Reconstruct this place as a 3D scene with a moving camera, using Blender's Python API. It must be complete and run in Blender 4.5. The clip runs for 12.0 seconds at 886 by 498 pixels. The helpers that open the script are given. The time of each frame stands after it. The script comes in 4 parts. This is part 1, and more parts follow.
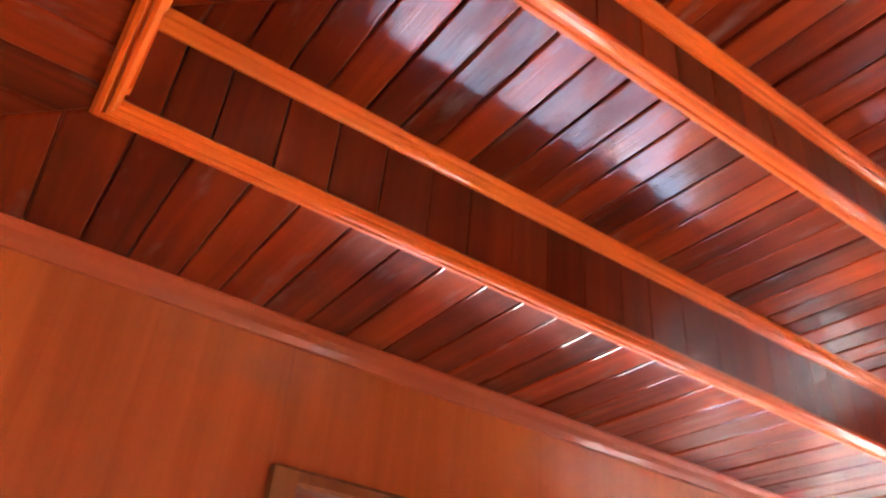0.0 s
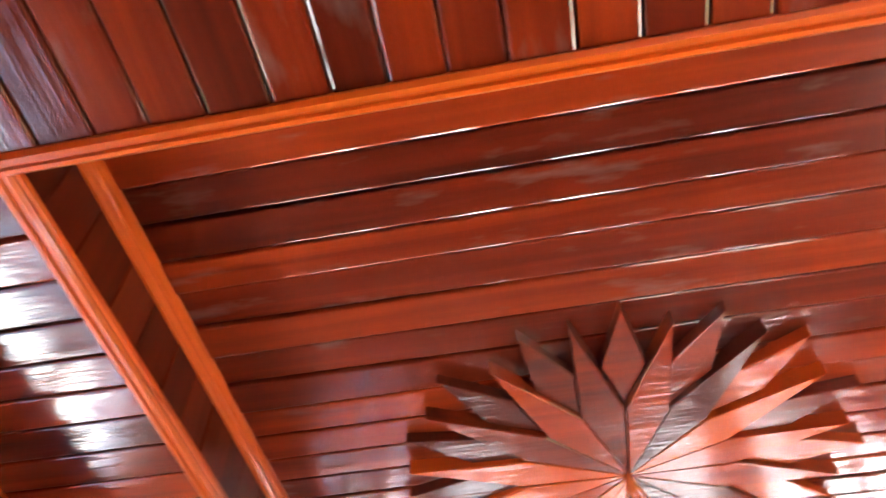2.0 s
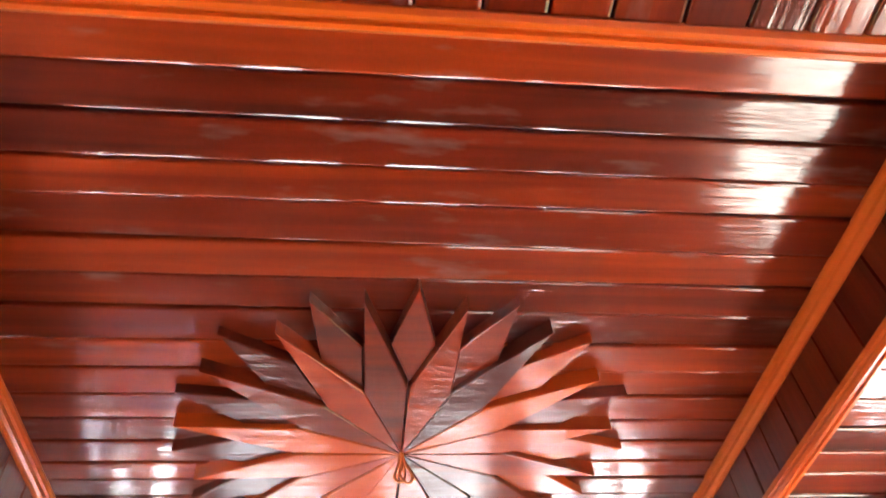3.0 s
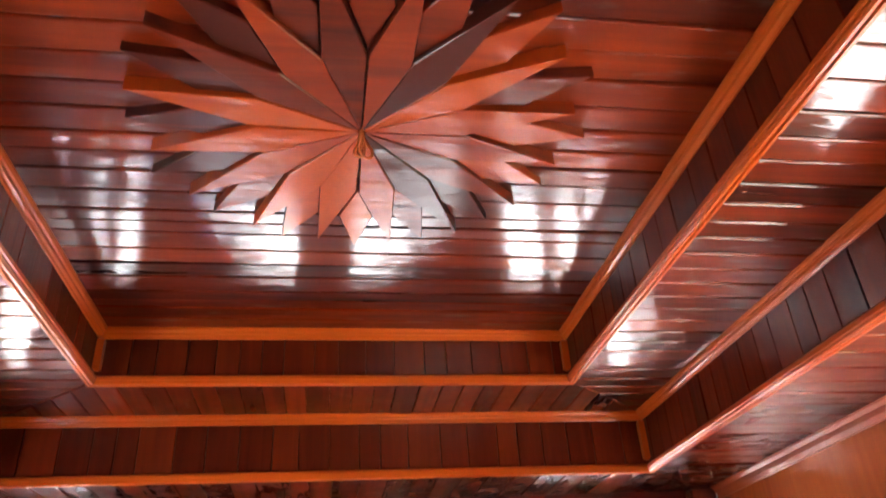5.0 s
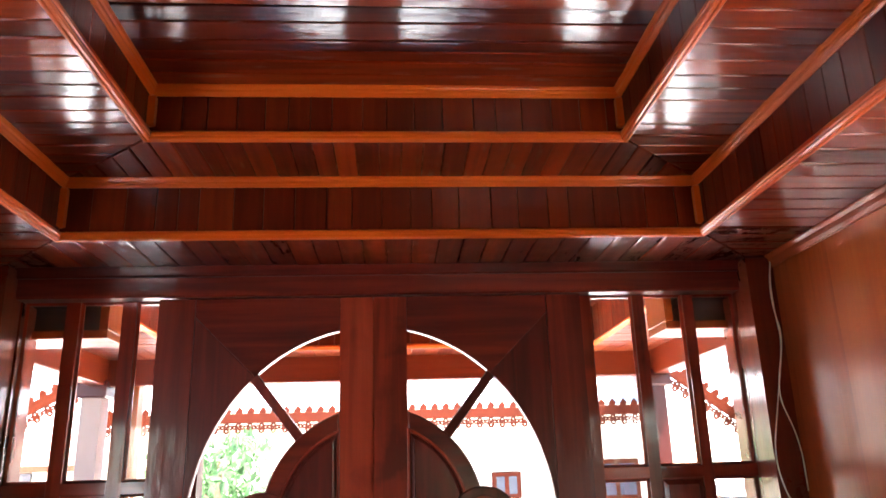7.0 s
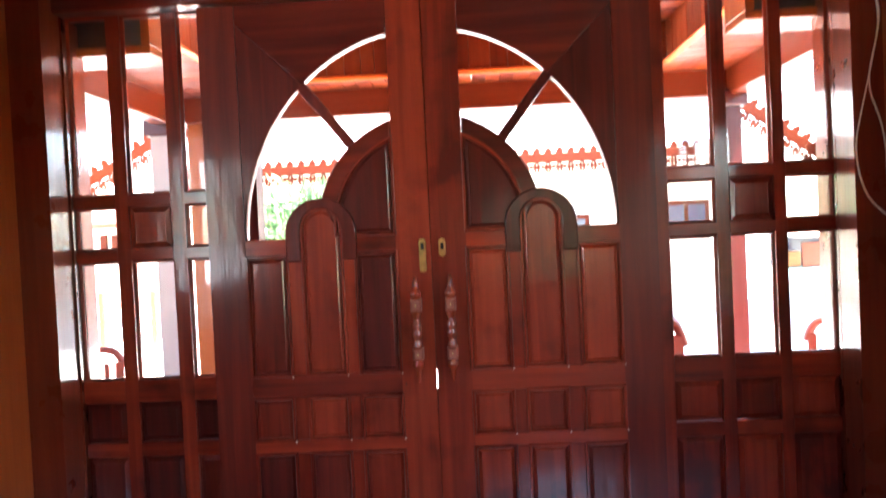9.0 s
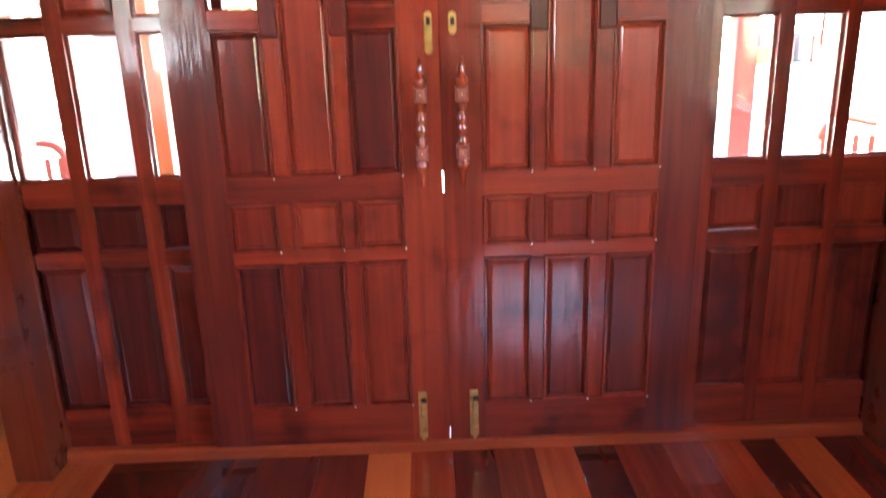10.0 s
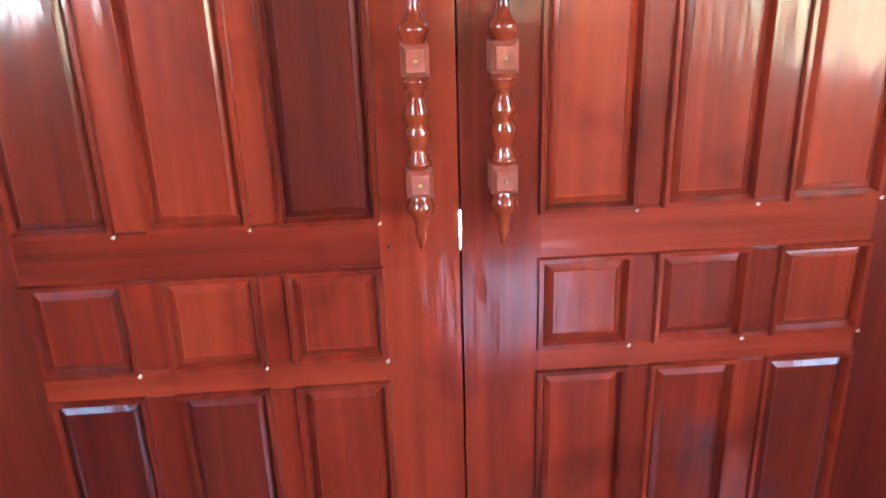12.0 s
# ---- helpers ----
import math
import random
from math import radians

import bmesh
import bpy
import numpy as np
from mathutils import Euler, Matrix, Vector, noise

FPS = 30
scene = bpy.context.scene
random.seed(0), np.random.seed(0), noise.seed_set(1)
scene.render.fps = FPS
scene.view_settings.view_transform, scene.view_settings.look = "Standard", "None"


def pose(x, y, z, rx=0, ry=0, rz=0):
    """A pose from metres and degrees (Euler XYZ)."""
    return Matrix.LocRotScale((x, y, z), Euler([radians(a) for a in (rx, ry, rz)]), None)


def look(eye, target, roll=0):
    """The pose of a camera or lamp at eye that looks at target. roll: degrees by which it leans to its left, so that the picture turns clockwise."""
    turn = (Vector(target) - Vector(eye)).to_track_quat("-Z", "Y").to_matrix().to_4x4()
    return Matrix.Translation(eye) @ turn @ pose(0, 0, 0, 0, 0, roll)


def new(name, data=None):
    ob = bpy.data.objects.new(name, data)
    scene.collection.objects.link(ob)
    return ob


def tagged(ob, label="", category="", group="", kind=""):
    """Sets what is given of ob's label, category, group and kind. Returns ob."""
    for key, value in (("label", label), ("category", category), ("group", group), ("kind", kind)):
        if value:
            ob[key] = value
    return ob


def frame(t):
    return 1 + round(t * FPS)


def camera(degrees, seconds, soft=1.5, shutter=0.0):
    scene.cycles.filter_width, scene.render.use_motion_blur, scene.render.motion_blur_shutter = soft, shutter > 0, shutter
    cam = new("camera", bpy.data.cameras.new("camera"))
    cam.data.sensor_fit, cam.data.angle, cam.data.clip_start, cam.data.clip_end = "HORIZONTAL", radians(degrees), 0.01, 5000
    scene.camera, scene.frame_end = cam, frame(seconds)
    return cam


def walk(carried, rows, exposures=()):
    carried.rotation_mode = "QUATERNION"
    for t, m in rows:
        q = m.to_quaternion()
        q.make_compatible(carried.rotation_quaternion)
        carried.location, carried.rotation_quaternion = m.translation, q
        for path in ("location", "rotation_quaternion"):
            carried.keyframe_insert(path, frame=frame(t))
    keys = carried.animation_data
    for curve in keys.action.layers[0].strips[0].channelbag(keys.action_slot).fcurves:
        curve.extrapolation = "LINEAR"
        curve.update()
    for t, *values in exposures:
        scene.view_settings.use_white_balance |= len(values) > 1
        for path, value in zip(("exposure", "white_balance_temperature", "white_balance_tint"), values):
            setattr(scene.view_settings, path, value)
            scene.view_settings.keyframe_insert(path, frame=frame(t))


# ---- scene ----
# ---- camera and walk ----
cam = camera(61.3, 12.0, soft=1.6, shutter=0.35)
PATH = [
    (0, (-0.104, -2.865, 1.612), (-1.529, -1.99, 2.71), 5.7),
    (0.5, (-0.069, -2.834, 1.634), (-1.316, -1.892, 2.882), 7.4),
    (1, (-0.031, -2.81, 1.688), (-1.051, -1.739, 3.034), 8.9),
    (1.5, (-0.076, -2.837, 1.731), (-0.658, -1.606, 3.196), 2.8),
    (2, (-0.048, -2.826, 1.73), (-0.266, -1.615, 3.307), -0.6),
    (2.5, (-0.021, -2.816, 1.76), (0.036, -1.609, 3.354), -4.1),
    (3, (-0.012, -2.786, 1.762), (0.212, -1.493, 3.271), -5.8),
    (4.8, (0.024, -2.686, 1.701), (0.327, -1.022, 2.769), -3.8),
    (5, (0.026, -2.675, 1.684), (0.323, -0.97, 2.688), -3.7),
    (5.5, (0.037, -2.656, 1.658), (0.296, -0.876, 2.534), -3.6),
    (6, (0.042, -2.637, 1.624), (0.261, -0.803, 2.391), -3.4),
    (6.5, (0.048, -2.607, 1.576), (0.22, -0.722, 2.222), -2.4),
    (8.5, (0.141, -2.502, 1.383), (0.132, -0.52, 1.645), -2.0),
    (9, (0.129, -2.44, 1.356), (0.055, -0.442, 1.31), -2.7),
    (9.5, (0.029, -2.258, 1.357), (-0.002, -0.286, 1.024), -2.5),
    (10, (-0.04, -2.078, 1.314), (-0.009, -0.166, 0.728), -1.7),
    (10.5, (-0.045, -1.794, 1.27), (0.029, 0.017, 0.423), -0.9),
    (11, (-0.046, -1.552, 1.256), (0.037, 0.289, 0.481), -0.2),
    (11.5, (-0.102, -1.279, 1.274), (0.023, 0.584, 0.557), -0.9),
    (12, (-0.093, -0.995, 1.225), (0.034, 0.876, 0.53), -1.8),
]
EXPOSURES = [(0, 5.85), (0.5, 5.6), (1.0, 5.5), (1.5, 5.3), (3.0, 5.25), (5.0, 4.8), (6.5, 4.4), (8.5, 4.35), (9.0, 4.7), (9.5, 5.0), (10.0, 5.7), (10.5, 6.25), (11.0, 6.25), (12, 6.15)]
walk(cam, [(t, look(eye, target, roll)) for t, eye, target, roll in PATH], EXPOSURES)

# ---- world, sun and large lights ----
world = bpy.data.worlds.new("sky")
scene.world = world
world.use_nodes = True
wn = world.node_tree.nodes
sky = wn.new("ShaderNodeTexSky")
sky.sky_type = "NISHITA"
sky.sun_disc = False
sky.sun_elevation, sky.sun_rotation = radians(62), radians(113)
wn["Background"].inputs["Strength"].default_value = 0.115
world.node_tree.links.new(sky.outputs[0], wn["Background"].inputs["Color"])

sun = new("sun", bpy.data.lights.new("sun", "SUN"))
sun.data.energy, sun.data.angle, sun.data.color = 5.0, radians(0.53), (1.0, 0.95, 0.88)
sun.matrix_world = look((0, 0, 10), (-0.52, 0.22, 10 - 1.062))


BACK = -4.3


# ---- materials ----
def nodes_of(name):
    m = bpy.data.materials.new(name)
    m.use_nodes = True
    return m, m.node_tree.nodes, m.node_tree.links


def wood(name, dark, mid, light, axis="x", rough=0.22, coat=0.6, vary=1.0, grain=1.0, per="island", bump=0.25, wave=0.2, coat_rough=0.09, patchy=0.10, blotch=0.0, gloss=0.15, worn=0.0, scuff=0.0):
    """Varnished timber whose grain runs along one axis; tone varies from piece to piece."""
    m, n, l = nodes_of(name)
    bsdf = n["Principled BSDF"]
    geo, info = n.new("ShaderNodeNewGeometry"), n.new("ShaderNodeObjectInfo")
    rnd = geo.outputs["Random Per Island"] if per == "island" else info.outputs["Random"]
    shift = n.new("ShaderNodeVectorMath")
    shift.operation = "MULTIPLY_ADD"
    comb = n.new("ShaderNodeCombineXYZ")
    for k in range(3):
        l.new(rnd, comb.inputs[k])
    shift.inputs[1].default_value = (7.3, 5.1, 9.7)
    l.new(comb.outputs[0], shift.inputs[0])
    l.new(geo.outputs["Position"], shift.inputs[2])
    maps = []
    for along, across in ((1.6, 34), (0.9, 5), (6, 150)):
        mp = n.new("ShaderNodeMapping")
        mp.inputs["Scale"].default_value = [along if a == axis else across for a in "xyz"]
        l.new(shift.outputs[0], mp.inputs["Vector"])
        maps.append(mp)
    fine, broad, pore = [n.new("ShaderNodeTexNoise") for _ in range(3)]
    for tex, mp, detail, dist in ((fine, maps[0], 5, 0.6), (broad, maps[1], 3, 1.2), (pore, maps[2], 2, 0)):
        tex.inputs["Scale"].default_value, tex.inputs["Detail"].default_value, tex.inputs["Distortion"].default_value = 1, detail, dist
        l.new(mp.outputs[0], tex.inputs["Vector"])

    def math_node(op, a, b, c=None):
        q = n.new("ShaderNodeMath")
        q.operation = op
        for k, v in enumerate((a, b, c)):
            if v is None:
                continue
            if isinstance(v, (int, float)):
                q.inputs[k].default_value = v
            else:
                l.new(v, q.inputs[k])
        return q.outputs[0]

    tone = math_node("MULTIPLY_ADD", rnd, 0.62 * vary, 0.19 - 0.31 * (vary - 1))
    tone = math_node("ADD", tone, math_node("MULTIPLY_ADD", fine.outputs["Fac"], 0.55 * grain, -0.275 * grain))
    tone = math_node("ADD", tone, math_node("MULTIPLY_ADD", broad.outputs["Fac"], 0.5 * grain, -0.25 * grain))
    if blotch:
        spot = n.new("ShaderNodeTexNoise")
        spot.inputs["Scale"].default_value, spot.inputs["Detail"].default_value = 5.5, 3
        l.new(geo.outputs["Position"], spot.inputs["Vector"])
        dark_spot = math_node("MINIMUM", math_node("MAXIMUM", math_node("MULTIPLY_ADD", spot.outputs["Fac"], 5.0, -2.75), 0.0), 1.0)
        tone = math_node("SUBTRACT", tone, math_node("MULTIPLY", dark_spot, blotch))
    ramp = n.new("ShaderNodeValToRGB")
    e = ramp.color_ramp.elements
    e[0].position, e[0].color = 0.12, (*dark, 1)
    e[1].position, e[1].color = 0.88, (*light, 1)
    mide = e.new(0.5)
    mide.color = (*mid, 1)
    l.new(tone, ramp.inputs[0])
    colour = ramp.outputs[0]
    if scuff:
        # dull grey bloom where the varnish is rubbed, in short streaks
        smap, rubbed, mix = n.new("ShaderNodeMapping"), n.new("ShaderNodeTexNoise"), n.new("ShaderNodeMixRGB")
        smap.inputs["Scale"].default_value = [7 if a == axis else 26 for a in "xyz"]
        rubbed.inputs["Scale"].default_value, rubbed.inputs["Detail"].default_value = 1.0, 5
        l.new(shift.outputs[0], smap.inputs["Vector"])
        l.new(smap.outputs[0], rubbed.inputs["Vector"])
        l.new(math_node("MULTIPLY", math_node("MINIMUM", math_node("MAXIMUM", math_node("MULTIPLY_ADD", rubbed.outputs["Fac"], 8.0, -4.8), 0.0), 1.0), scuff), mix.inputs[0])
        l.new(colour, mix.inputs[1])
        mix.inputs[2].default_value = (0.20, 0.15, 0.13, 1)
        colour = mix.outputs[0]
    l.new(colour, bsdf.inputs["Base Color"])
    cloud = n.new("ShaderNodeTexNoise")
    cloud.inputs["Scale"].default_value, cloud.inputs["Detail"].default_value = 9, 6
    l.new(shift.outputs[0], cloud.inputs["Vector"])
    l.new(math_node("MULTIPLY_ADD", cloud.outputs["Fac"], 0.22, rough - 0.11), bsdf.inputs["Roughness"])
    bsdf.inputs["Coat Weight"].default_value = coat
    bsdf.inputs["Coat IOR"].default_value = 1.55
    if worn:
        rub = n.new("ShaderNodeTexNoise")
        rub.inputs["Scale"].default_value, rub.inputs["Detail"].default_value = 16, 5
        l.new(shift.outputs[0], rub.inputs["Vector"])
        full = math_node("MINIMUM", math_node("MAXIMUM", math_node("MULTIPLY_ADD", rub.outputs["Fac"], 7.0, -2.4), 0.0), 1.0)
        l.new(math_node("MULTIPLY", math_node("MULTIPLY_ADD", full, worn, 1.0 - worn), coat), bsdf.inputs["Coat Weight"])
    bsdf.inputs["Specular IOR Level"].default_value = gloss
    l.new(math_node("MULTIPLY_ADD", cloud.outputs["Fac"], patchy, coat_rough - 0.5 * patchy), bsdf.inputs["Coat Roughness"])
    ripple = n.new("ShaderNodeMapping")
    ripple.inputs["Scale"].default_value = [4 if a == axis else 13 for a in "xyz"]
    l.new(shift.outputs[0], ripple.inputs["Vector"])
    wavy = n.new("ShaderNodeTexNoise")
    wavy.inputs["Scale"].default_value, wavy.inputs["Detail"].default_value = 1.5, 2
    l.new(ripple.outputs[0], wavy.inputs["Vector"])
    b1, b2 = n.new("ShaderNodeBump"), n.new("ShaderNodeBump")
    b1.inputs["Strength"].default_value, b1.inputs["Distance"].default_value = wave, 0.012
    l.new(wavy.outputs["Fac"], b1.inputs["Height"])
    b2.inputs["Strength"].default_value, b2.inputs["Distance"].default_value = bump, 0.0012
    l.new(math_node("ADD", pore.outputs["Fac"], fine.outputs["Fac"]), b2.inputs["Height"])
    l.new(b1.outputs[0], b2.inputs["Normal"])
    l.new(b2.outputs[0], bsdf.inputs["Normal"])
    l.new(b2.outputs[0], bsdf.inputs["Coat Normal"])
    return m


def plain(name, color, rough=0.5, metal=0.0, spread=0.12, scale=20, bump=0.1):
    """Paint, plaster, metal or plastic with some cloudiness and fine relief."""
    m, n, l = nodes_of(name)
    bsdf = n["Principled BSDF"]
    tex, fine = n.new("ShaderNodeTexNoise"), n.new("ShaderNodeTexNoise")
    geo = n.new("ShaderNodeNewGeometry")
    for t, s in ((tex, scale), (fine, scale * 9)):
        t.inputs["Scale"].default_value, t.inputs["Detail"].default_value = s, 4
        l.new(geo.outputs["Position"], t.inputs["Vector"])
    ramp = n.new("ShaderNodeValToRGB")
    e = ramp.color_ramp.elements
    e[0].position, e[0].color = 0.25, (*[c * (1 - spread) for c in color], 1)
    e[1].position, e[1].color = 0.75, (*[min(1, c * (1 + spread)) for c in color], 1)
    l.new(tex.outputs["Fac"], ramp.inputs[0])
    l.new(ramp.outputs[0], bsdf.inputs["Base Color"])
    bsdf.inputs["Roughness"].default_value, bsdf.inputs["Metallic"].default_value = rough, metal
    b = n.new("ShaderNodeBump")
    b.inputs["Strength"].default_value, b.inputs["Distance"].default_value = bump, 0.002
    l.new(fine.outputs["Fac"], b.inputs["Height"])
    l.new(b.outputs[0], bsdf.inputs["Normal"])
    return m


def clear_glass(name):
    m, n, l = nodes_of(name)
    n.remove(n["Principled BSDF"])
    mix, tr, gl, fr = n.new("ShaderNodeMixShader"), n.new("ShaderNodeBsdfTransparent"), n.new("ShaderNodeBsdfGlossy"), n.new("ShaderNodeFresnel")
    gl.inputs["Roughness"].default_value = 0.02
    l.new(fr.outputs[0], mix.inputs[0])
    l.new(tr.outputs[0], mix.inputs[1])
    l.new(gl.outputs[0], mix.inputs[2])
    l.new(mix.outputs[0], n["Material Output"].inputs[0])
    return m


MAHOG = ((0.036, 0.0042, 0.0016), (0.140, 0.0140, 0.0030), (0.31, 0.037, 0.005))
TRIM = ((0.40, 0.055, 0.005), (0.57, 0.095, 0.008), (0.70, 0.145, 0.013))
DOOR = ((0.080, 0.0085, 0.005), (0.215, 0.025, 0.011), (0.36, 0.049, 0.018))
# dark heartwood, also used to put shade into the door's upper parts
HEART_SHADE = ((0.038, 0.006, 0.005), (0.10, 0.013, 0.009), (0.20, 0.028, 0.014))
board = {a: wood("mahogany_board_" + a, *MAHOG, axis=a, rough=0.36, coat=1.0, vary=0.7, grain=1.1, bump=0.4, wave=0.13, coat_rough=0.095, patchy=0.16, worn=0.5, gloss=0.06, scuff=0.35) for a in "xy"}
riser_wood = wood("tray_riser_board", (0.04, 0.0045, 0.002), (0.105, 0.0115, 0.003), (0.20, 0.025, 0.005), axis="z", rough=0.36, coat=0.5, vary=0.5, grain=1.0, bump=0.3, wave=0.10, coat_rough=0.14, patchy=0.16, gloss=0.06)
trim_wood = {a: wood("orange_trim_" + a, *TRIM, axis=a, rough=0.34, coat=0.25, vary=0.6, wave=0.05) for a in "xyz"}
door_wood = {a: wood("door_wood_" + a, *DOOR, axis=a, rough=0.36, coat=0.8, vary=0.55, grain=1.4, per="object", wave=0.14, coat_rough=0.11, patchy=0.18, blotch=0.4, gloss=0.22) for a in "xz"}
heart_shade_x = wood("heartwood_shade_rail", *HEART_SHADE, axis="x", rough=0.36, coat=0.7, vary=0.4, grain=1.5, per="object", wave=0.14, coat_rough=0.11, patchy=0.18)
heart_shade_wood = wood("heartwood_shade_panel", *HEART_SHADE, axis="z", rough=0.36, coat=0.5, vary=0.6, grain=1.4, per="object", wave=0.14, coat_rough=0.11, patchy=0.18, gloss=0.22)
petal_wood = wood("petal_wood", (0.075, 0.012, 0.006), (0.27, 0.030, 0.006), (0.44, 0.062, 0.007), axis="x", rough=0.36, coat=0.5, coat_rough=0.13, patchy=0.20, vary=1.9, grain=1.1, per="object", bump=0.6, wave=0.12, gloss=0.06, worn=0.45)
floor_dark = wood("dark_floor_board", (0.03, 0.006, 0.004), (0.07, 0.012, 0.007), (0.13, 0.022, 0.01), axis="y", rough=0.16, coat=1.0, vary=0.6, per="object", wave=0.06, coat_rough=0.04)
floor_mid_shade = wood("brown_and_shaded_floor_board", (0.07, 0.011, 0.006), (0.14, 0.020, 0.010), (0.22, 0.034, 0.014), axis="y", rough=0.20, coat=1.0, vary=0.7, per="object", wave=0.06, coat_rough=0.04)
floor_wood = wood("floor_board", (0.20, 0.026, 0.010), (0.38, 0.060, 0.018), (0.58, 0.13, 0.030), axis="y", rough=0.20, coat=1.0, vary=1.1, per="object", wave=0.06, coat_rough=0.04)
ply = wood("wall_plywood", (0.29, 0.050, 0.010), (0.38, 0.074, 0.015), (0.44, 0.10, 0.022), axis="z", rough=0.34, coat=0.4, vary=0.8, grain=1.4, per="object", wave=0.06, coat_rough=0.18)
post_wood = wood("post_wood", (0.12, 0.018, 0.008), (0.23, 0.038, 0.014), (0.34, 0.065, 0.02), axis="z", rough=0.36, coat=0.2, vary=0.6, per="object", wave=0.08)
turned_wood = wood("turned_wood", (0.14, 0.020, 0.010), (0.26, 0.040, 0.016), (0.36, 0.07, 0.022), axis="z", rough=0.16, coat=1.0, vary=0.4, per="object", wave=0.0, coat_rough=0.05)
worn_block = plain("rubbed_wood", (0.31, 0.080, 0.048), 0.65, 0, 0.2, 90, 0.3)
brass = plain("worn_brass", (0.62, 0.43, 0.16), 0.32, 1.0, 0.25, 60, 0.3)
dark_metal = plain("dark_slot", (0.02, 0.018, 0.015), 0.5, 0.3)
white_chip = plain("matte_white", (0.8, 0.78, 0.74), 0.5)
cable_white = plain("white_cable", (0.75, 0.72, 0.66), 0.4)
string_orange = plain("orange_string", (0.75, 0.20, 0.05), 0.6)
black_cloth = plain("black_grille", (0.012, 0.012, 0.012), 0.8)
glass = clear_glass("window_glass")
earth = plain("grassy_earth", (0.12, 0.13, 0.06), 0.9, 0, 0.3, 2.0, 0.4)
pale_blue = plain("pale_blue_paint", (0.30, 0.45, 0.48), 0.6)
ochre = plain("ochre_paint", (0.16, 0.06, 0.008), 0.6)
orange_paint = plain("orange_paint", (0.12, 0.022, 0.003), 0.6)
concrete = plain("pale_concrete", (0.62, 0.62, 0.62), 0.8, 0, 0.08, 1.3, 0.3)
# two made-up tones for unseen ground, picked for the light they bounce indoors
west_ground = plain("west_bounce_ground", (0.48, 0.51, 0.54), 0.85, 0, 0.25, 1.1, 0.3)
bounce_ground = plain("bounce_ground", (0.34, 0.32, 0.28), 0.9, 0, 0.25, 1.4, 0.4)
tin = plain("pale_tin_roof", (0.34, 0.34, 0.35), 0.4, 0, 0.06, 2.0, 0.1)
cream = plain("cream_render", (0.68, 0.60, 0.49), 0.8, 0, 0.06, 2.0, 0.2)
red_paint = plain("red_paint", (0.055, 0.0075, 0.0018), 0.45, 0, 0.18, 6, 0.1)
red_paint.node_tree.nodes["Principled BSDF"].inputs["Specular IOR Level"].default_value = 0.1
pink_stone = plain("rendered_post", (0.25, 0.165, 0.135), 0.7, 0, 0.12, 5, 0.2)
porch_wood = {a: wood("porch_board_" + a, (0.07, 0.007, 0.002), (0.12, 0.014, 0.003), (0.17, 0.026, 0.005), axis=a, rough=0.35, coat=0.15, wave=0.15) for a in "xyz"}
red_post = wood("red_stained_post", (0.03, 0.0024, 0.002), (0.042, 0.0034, 0.0027), (0.055, 0.006, 0.0036), axis="z", rough=0.4, coat=0.1, vary=0.3, per="object")
orange_post = wood("orange_stained_post", (0.14, 0.022, 0.003), (0.20, 0.036, 0.004), (0.26, 0.055, 0.007), axis="z", rough=0.4, coat=0.1, vary=0.3, per="object")
leaf_green = plain("leaf_green", (0.05, 0.12, 0.035), 0.55, 0, 0.5, 3.0, 0.1)
bark = plain("bark", (0.16, 0.11, 0.07), 0.9, 0, 0.3, 12, 0.5)
dark_glass = plain("shaded_window", (0.05, 0.05, 0.07), 0.15)


# ---- building helpers ----
def finish(name, bm, materials, parent=None, label=""):
    me = bpy.data.meshes.new(name)
    bmesh.ops.recalc_face_normals(bm, faces=bm.faces[:])
    bm.to_mesh(me)
    bm.free()
    for m in materials if isinstance(materials, (list, tuple)) else [materials]:
        me.materials.append(m)
    ob = new(name, me)
    if parent is not None:
        ob.parent = parent
    if label:
        ob["label"] = label
    return ob


def part(name, bm, material, parent, label=""):
    return finish(name, bm, material, parent, label)


def empty(name, at=(0, 0, 0)):
    ob = new(name)
    ob.empty_display_size = 0.1
    ob.location = at
    return ob


def inset(pts, d):
    """A convex outline, counter-clockwise, moved inwards by d."""
    out, k = [], len(pts)
    for i in range(k):
        a, b, c = Vector(pts[i - 1]), Vector(pts[i]), Vector(pts[(i + 1) % k])
        u, v = (b - a).normalized(), (c - b).normalized()
        n1, n2 = Vector((-u.y, u.x)), Vector((-v.y, v.x))
        w = n1 + n2
        q = w / max(0.35, 1 + n1.dot(n2))
        out.append(b + q * d)
    return out


def loft(bm, m, pts, rings, mat=0, cap_back=True):
    """Rings of a convex outline: (inset, depth) pairs from back to front, through the matrix m."""
    if sum(pts[i - 1][0] * pts[i][1] - pts[i][0] * pts[i - 1][1] for i in range(len(pts))) < 0:
        pts = pts[::-1]
    loops = [[bm.verts.new(m @ Vector((p[0], p[1], w))) for p in (inset(pts, d) if d else [Vector(q) for q in pts])] for d, w in rings]
    k = len(pts)
    faces = []
    for lo, hi in zip(loops, loops[1:]):
        faces += [bm.faces.new((lo[i], lo[(i + 1) % k], hi[(i + 1) % k], hi[i])) for i in range(k)]
    faces.append(bm.faces.new(loops[-1]))
    if cap_back:
        faces.append(bm.faces.new(loops[0][::-1]))
    for f in faces:
        f.material_index = mat
    return faces


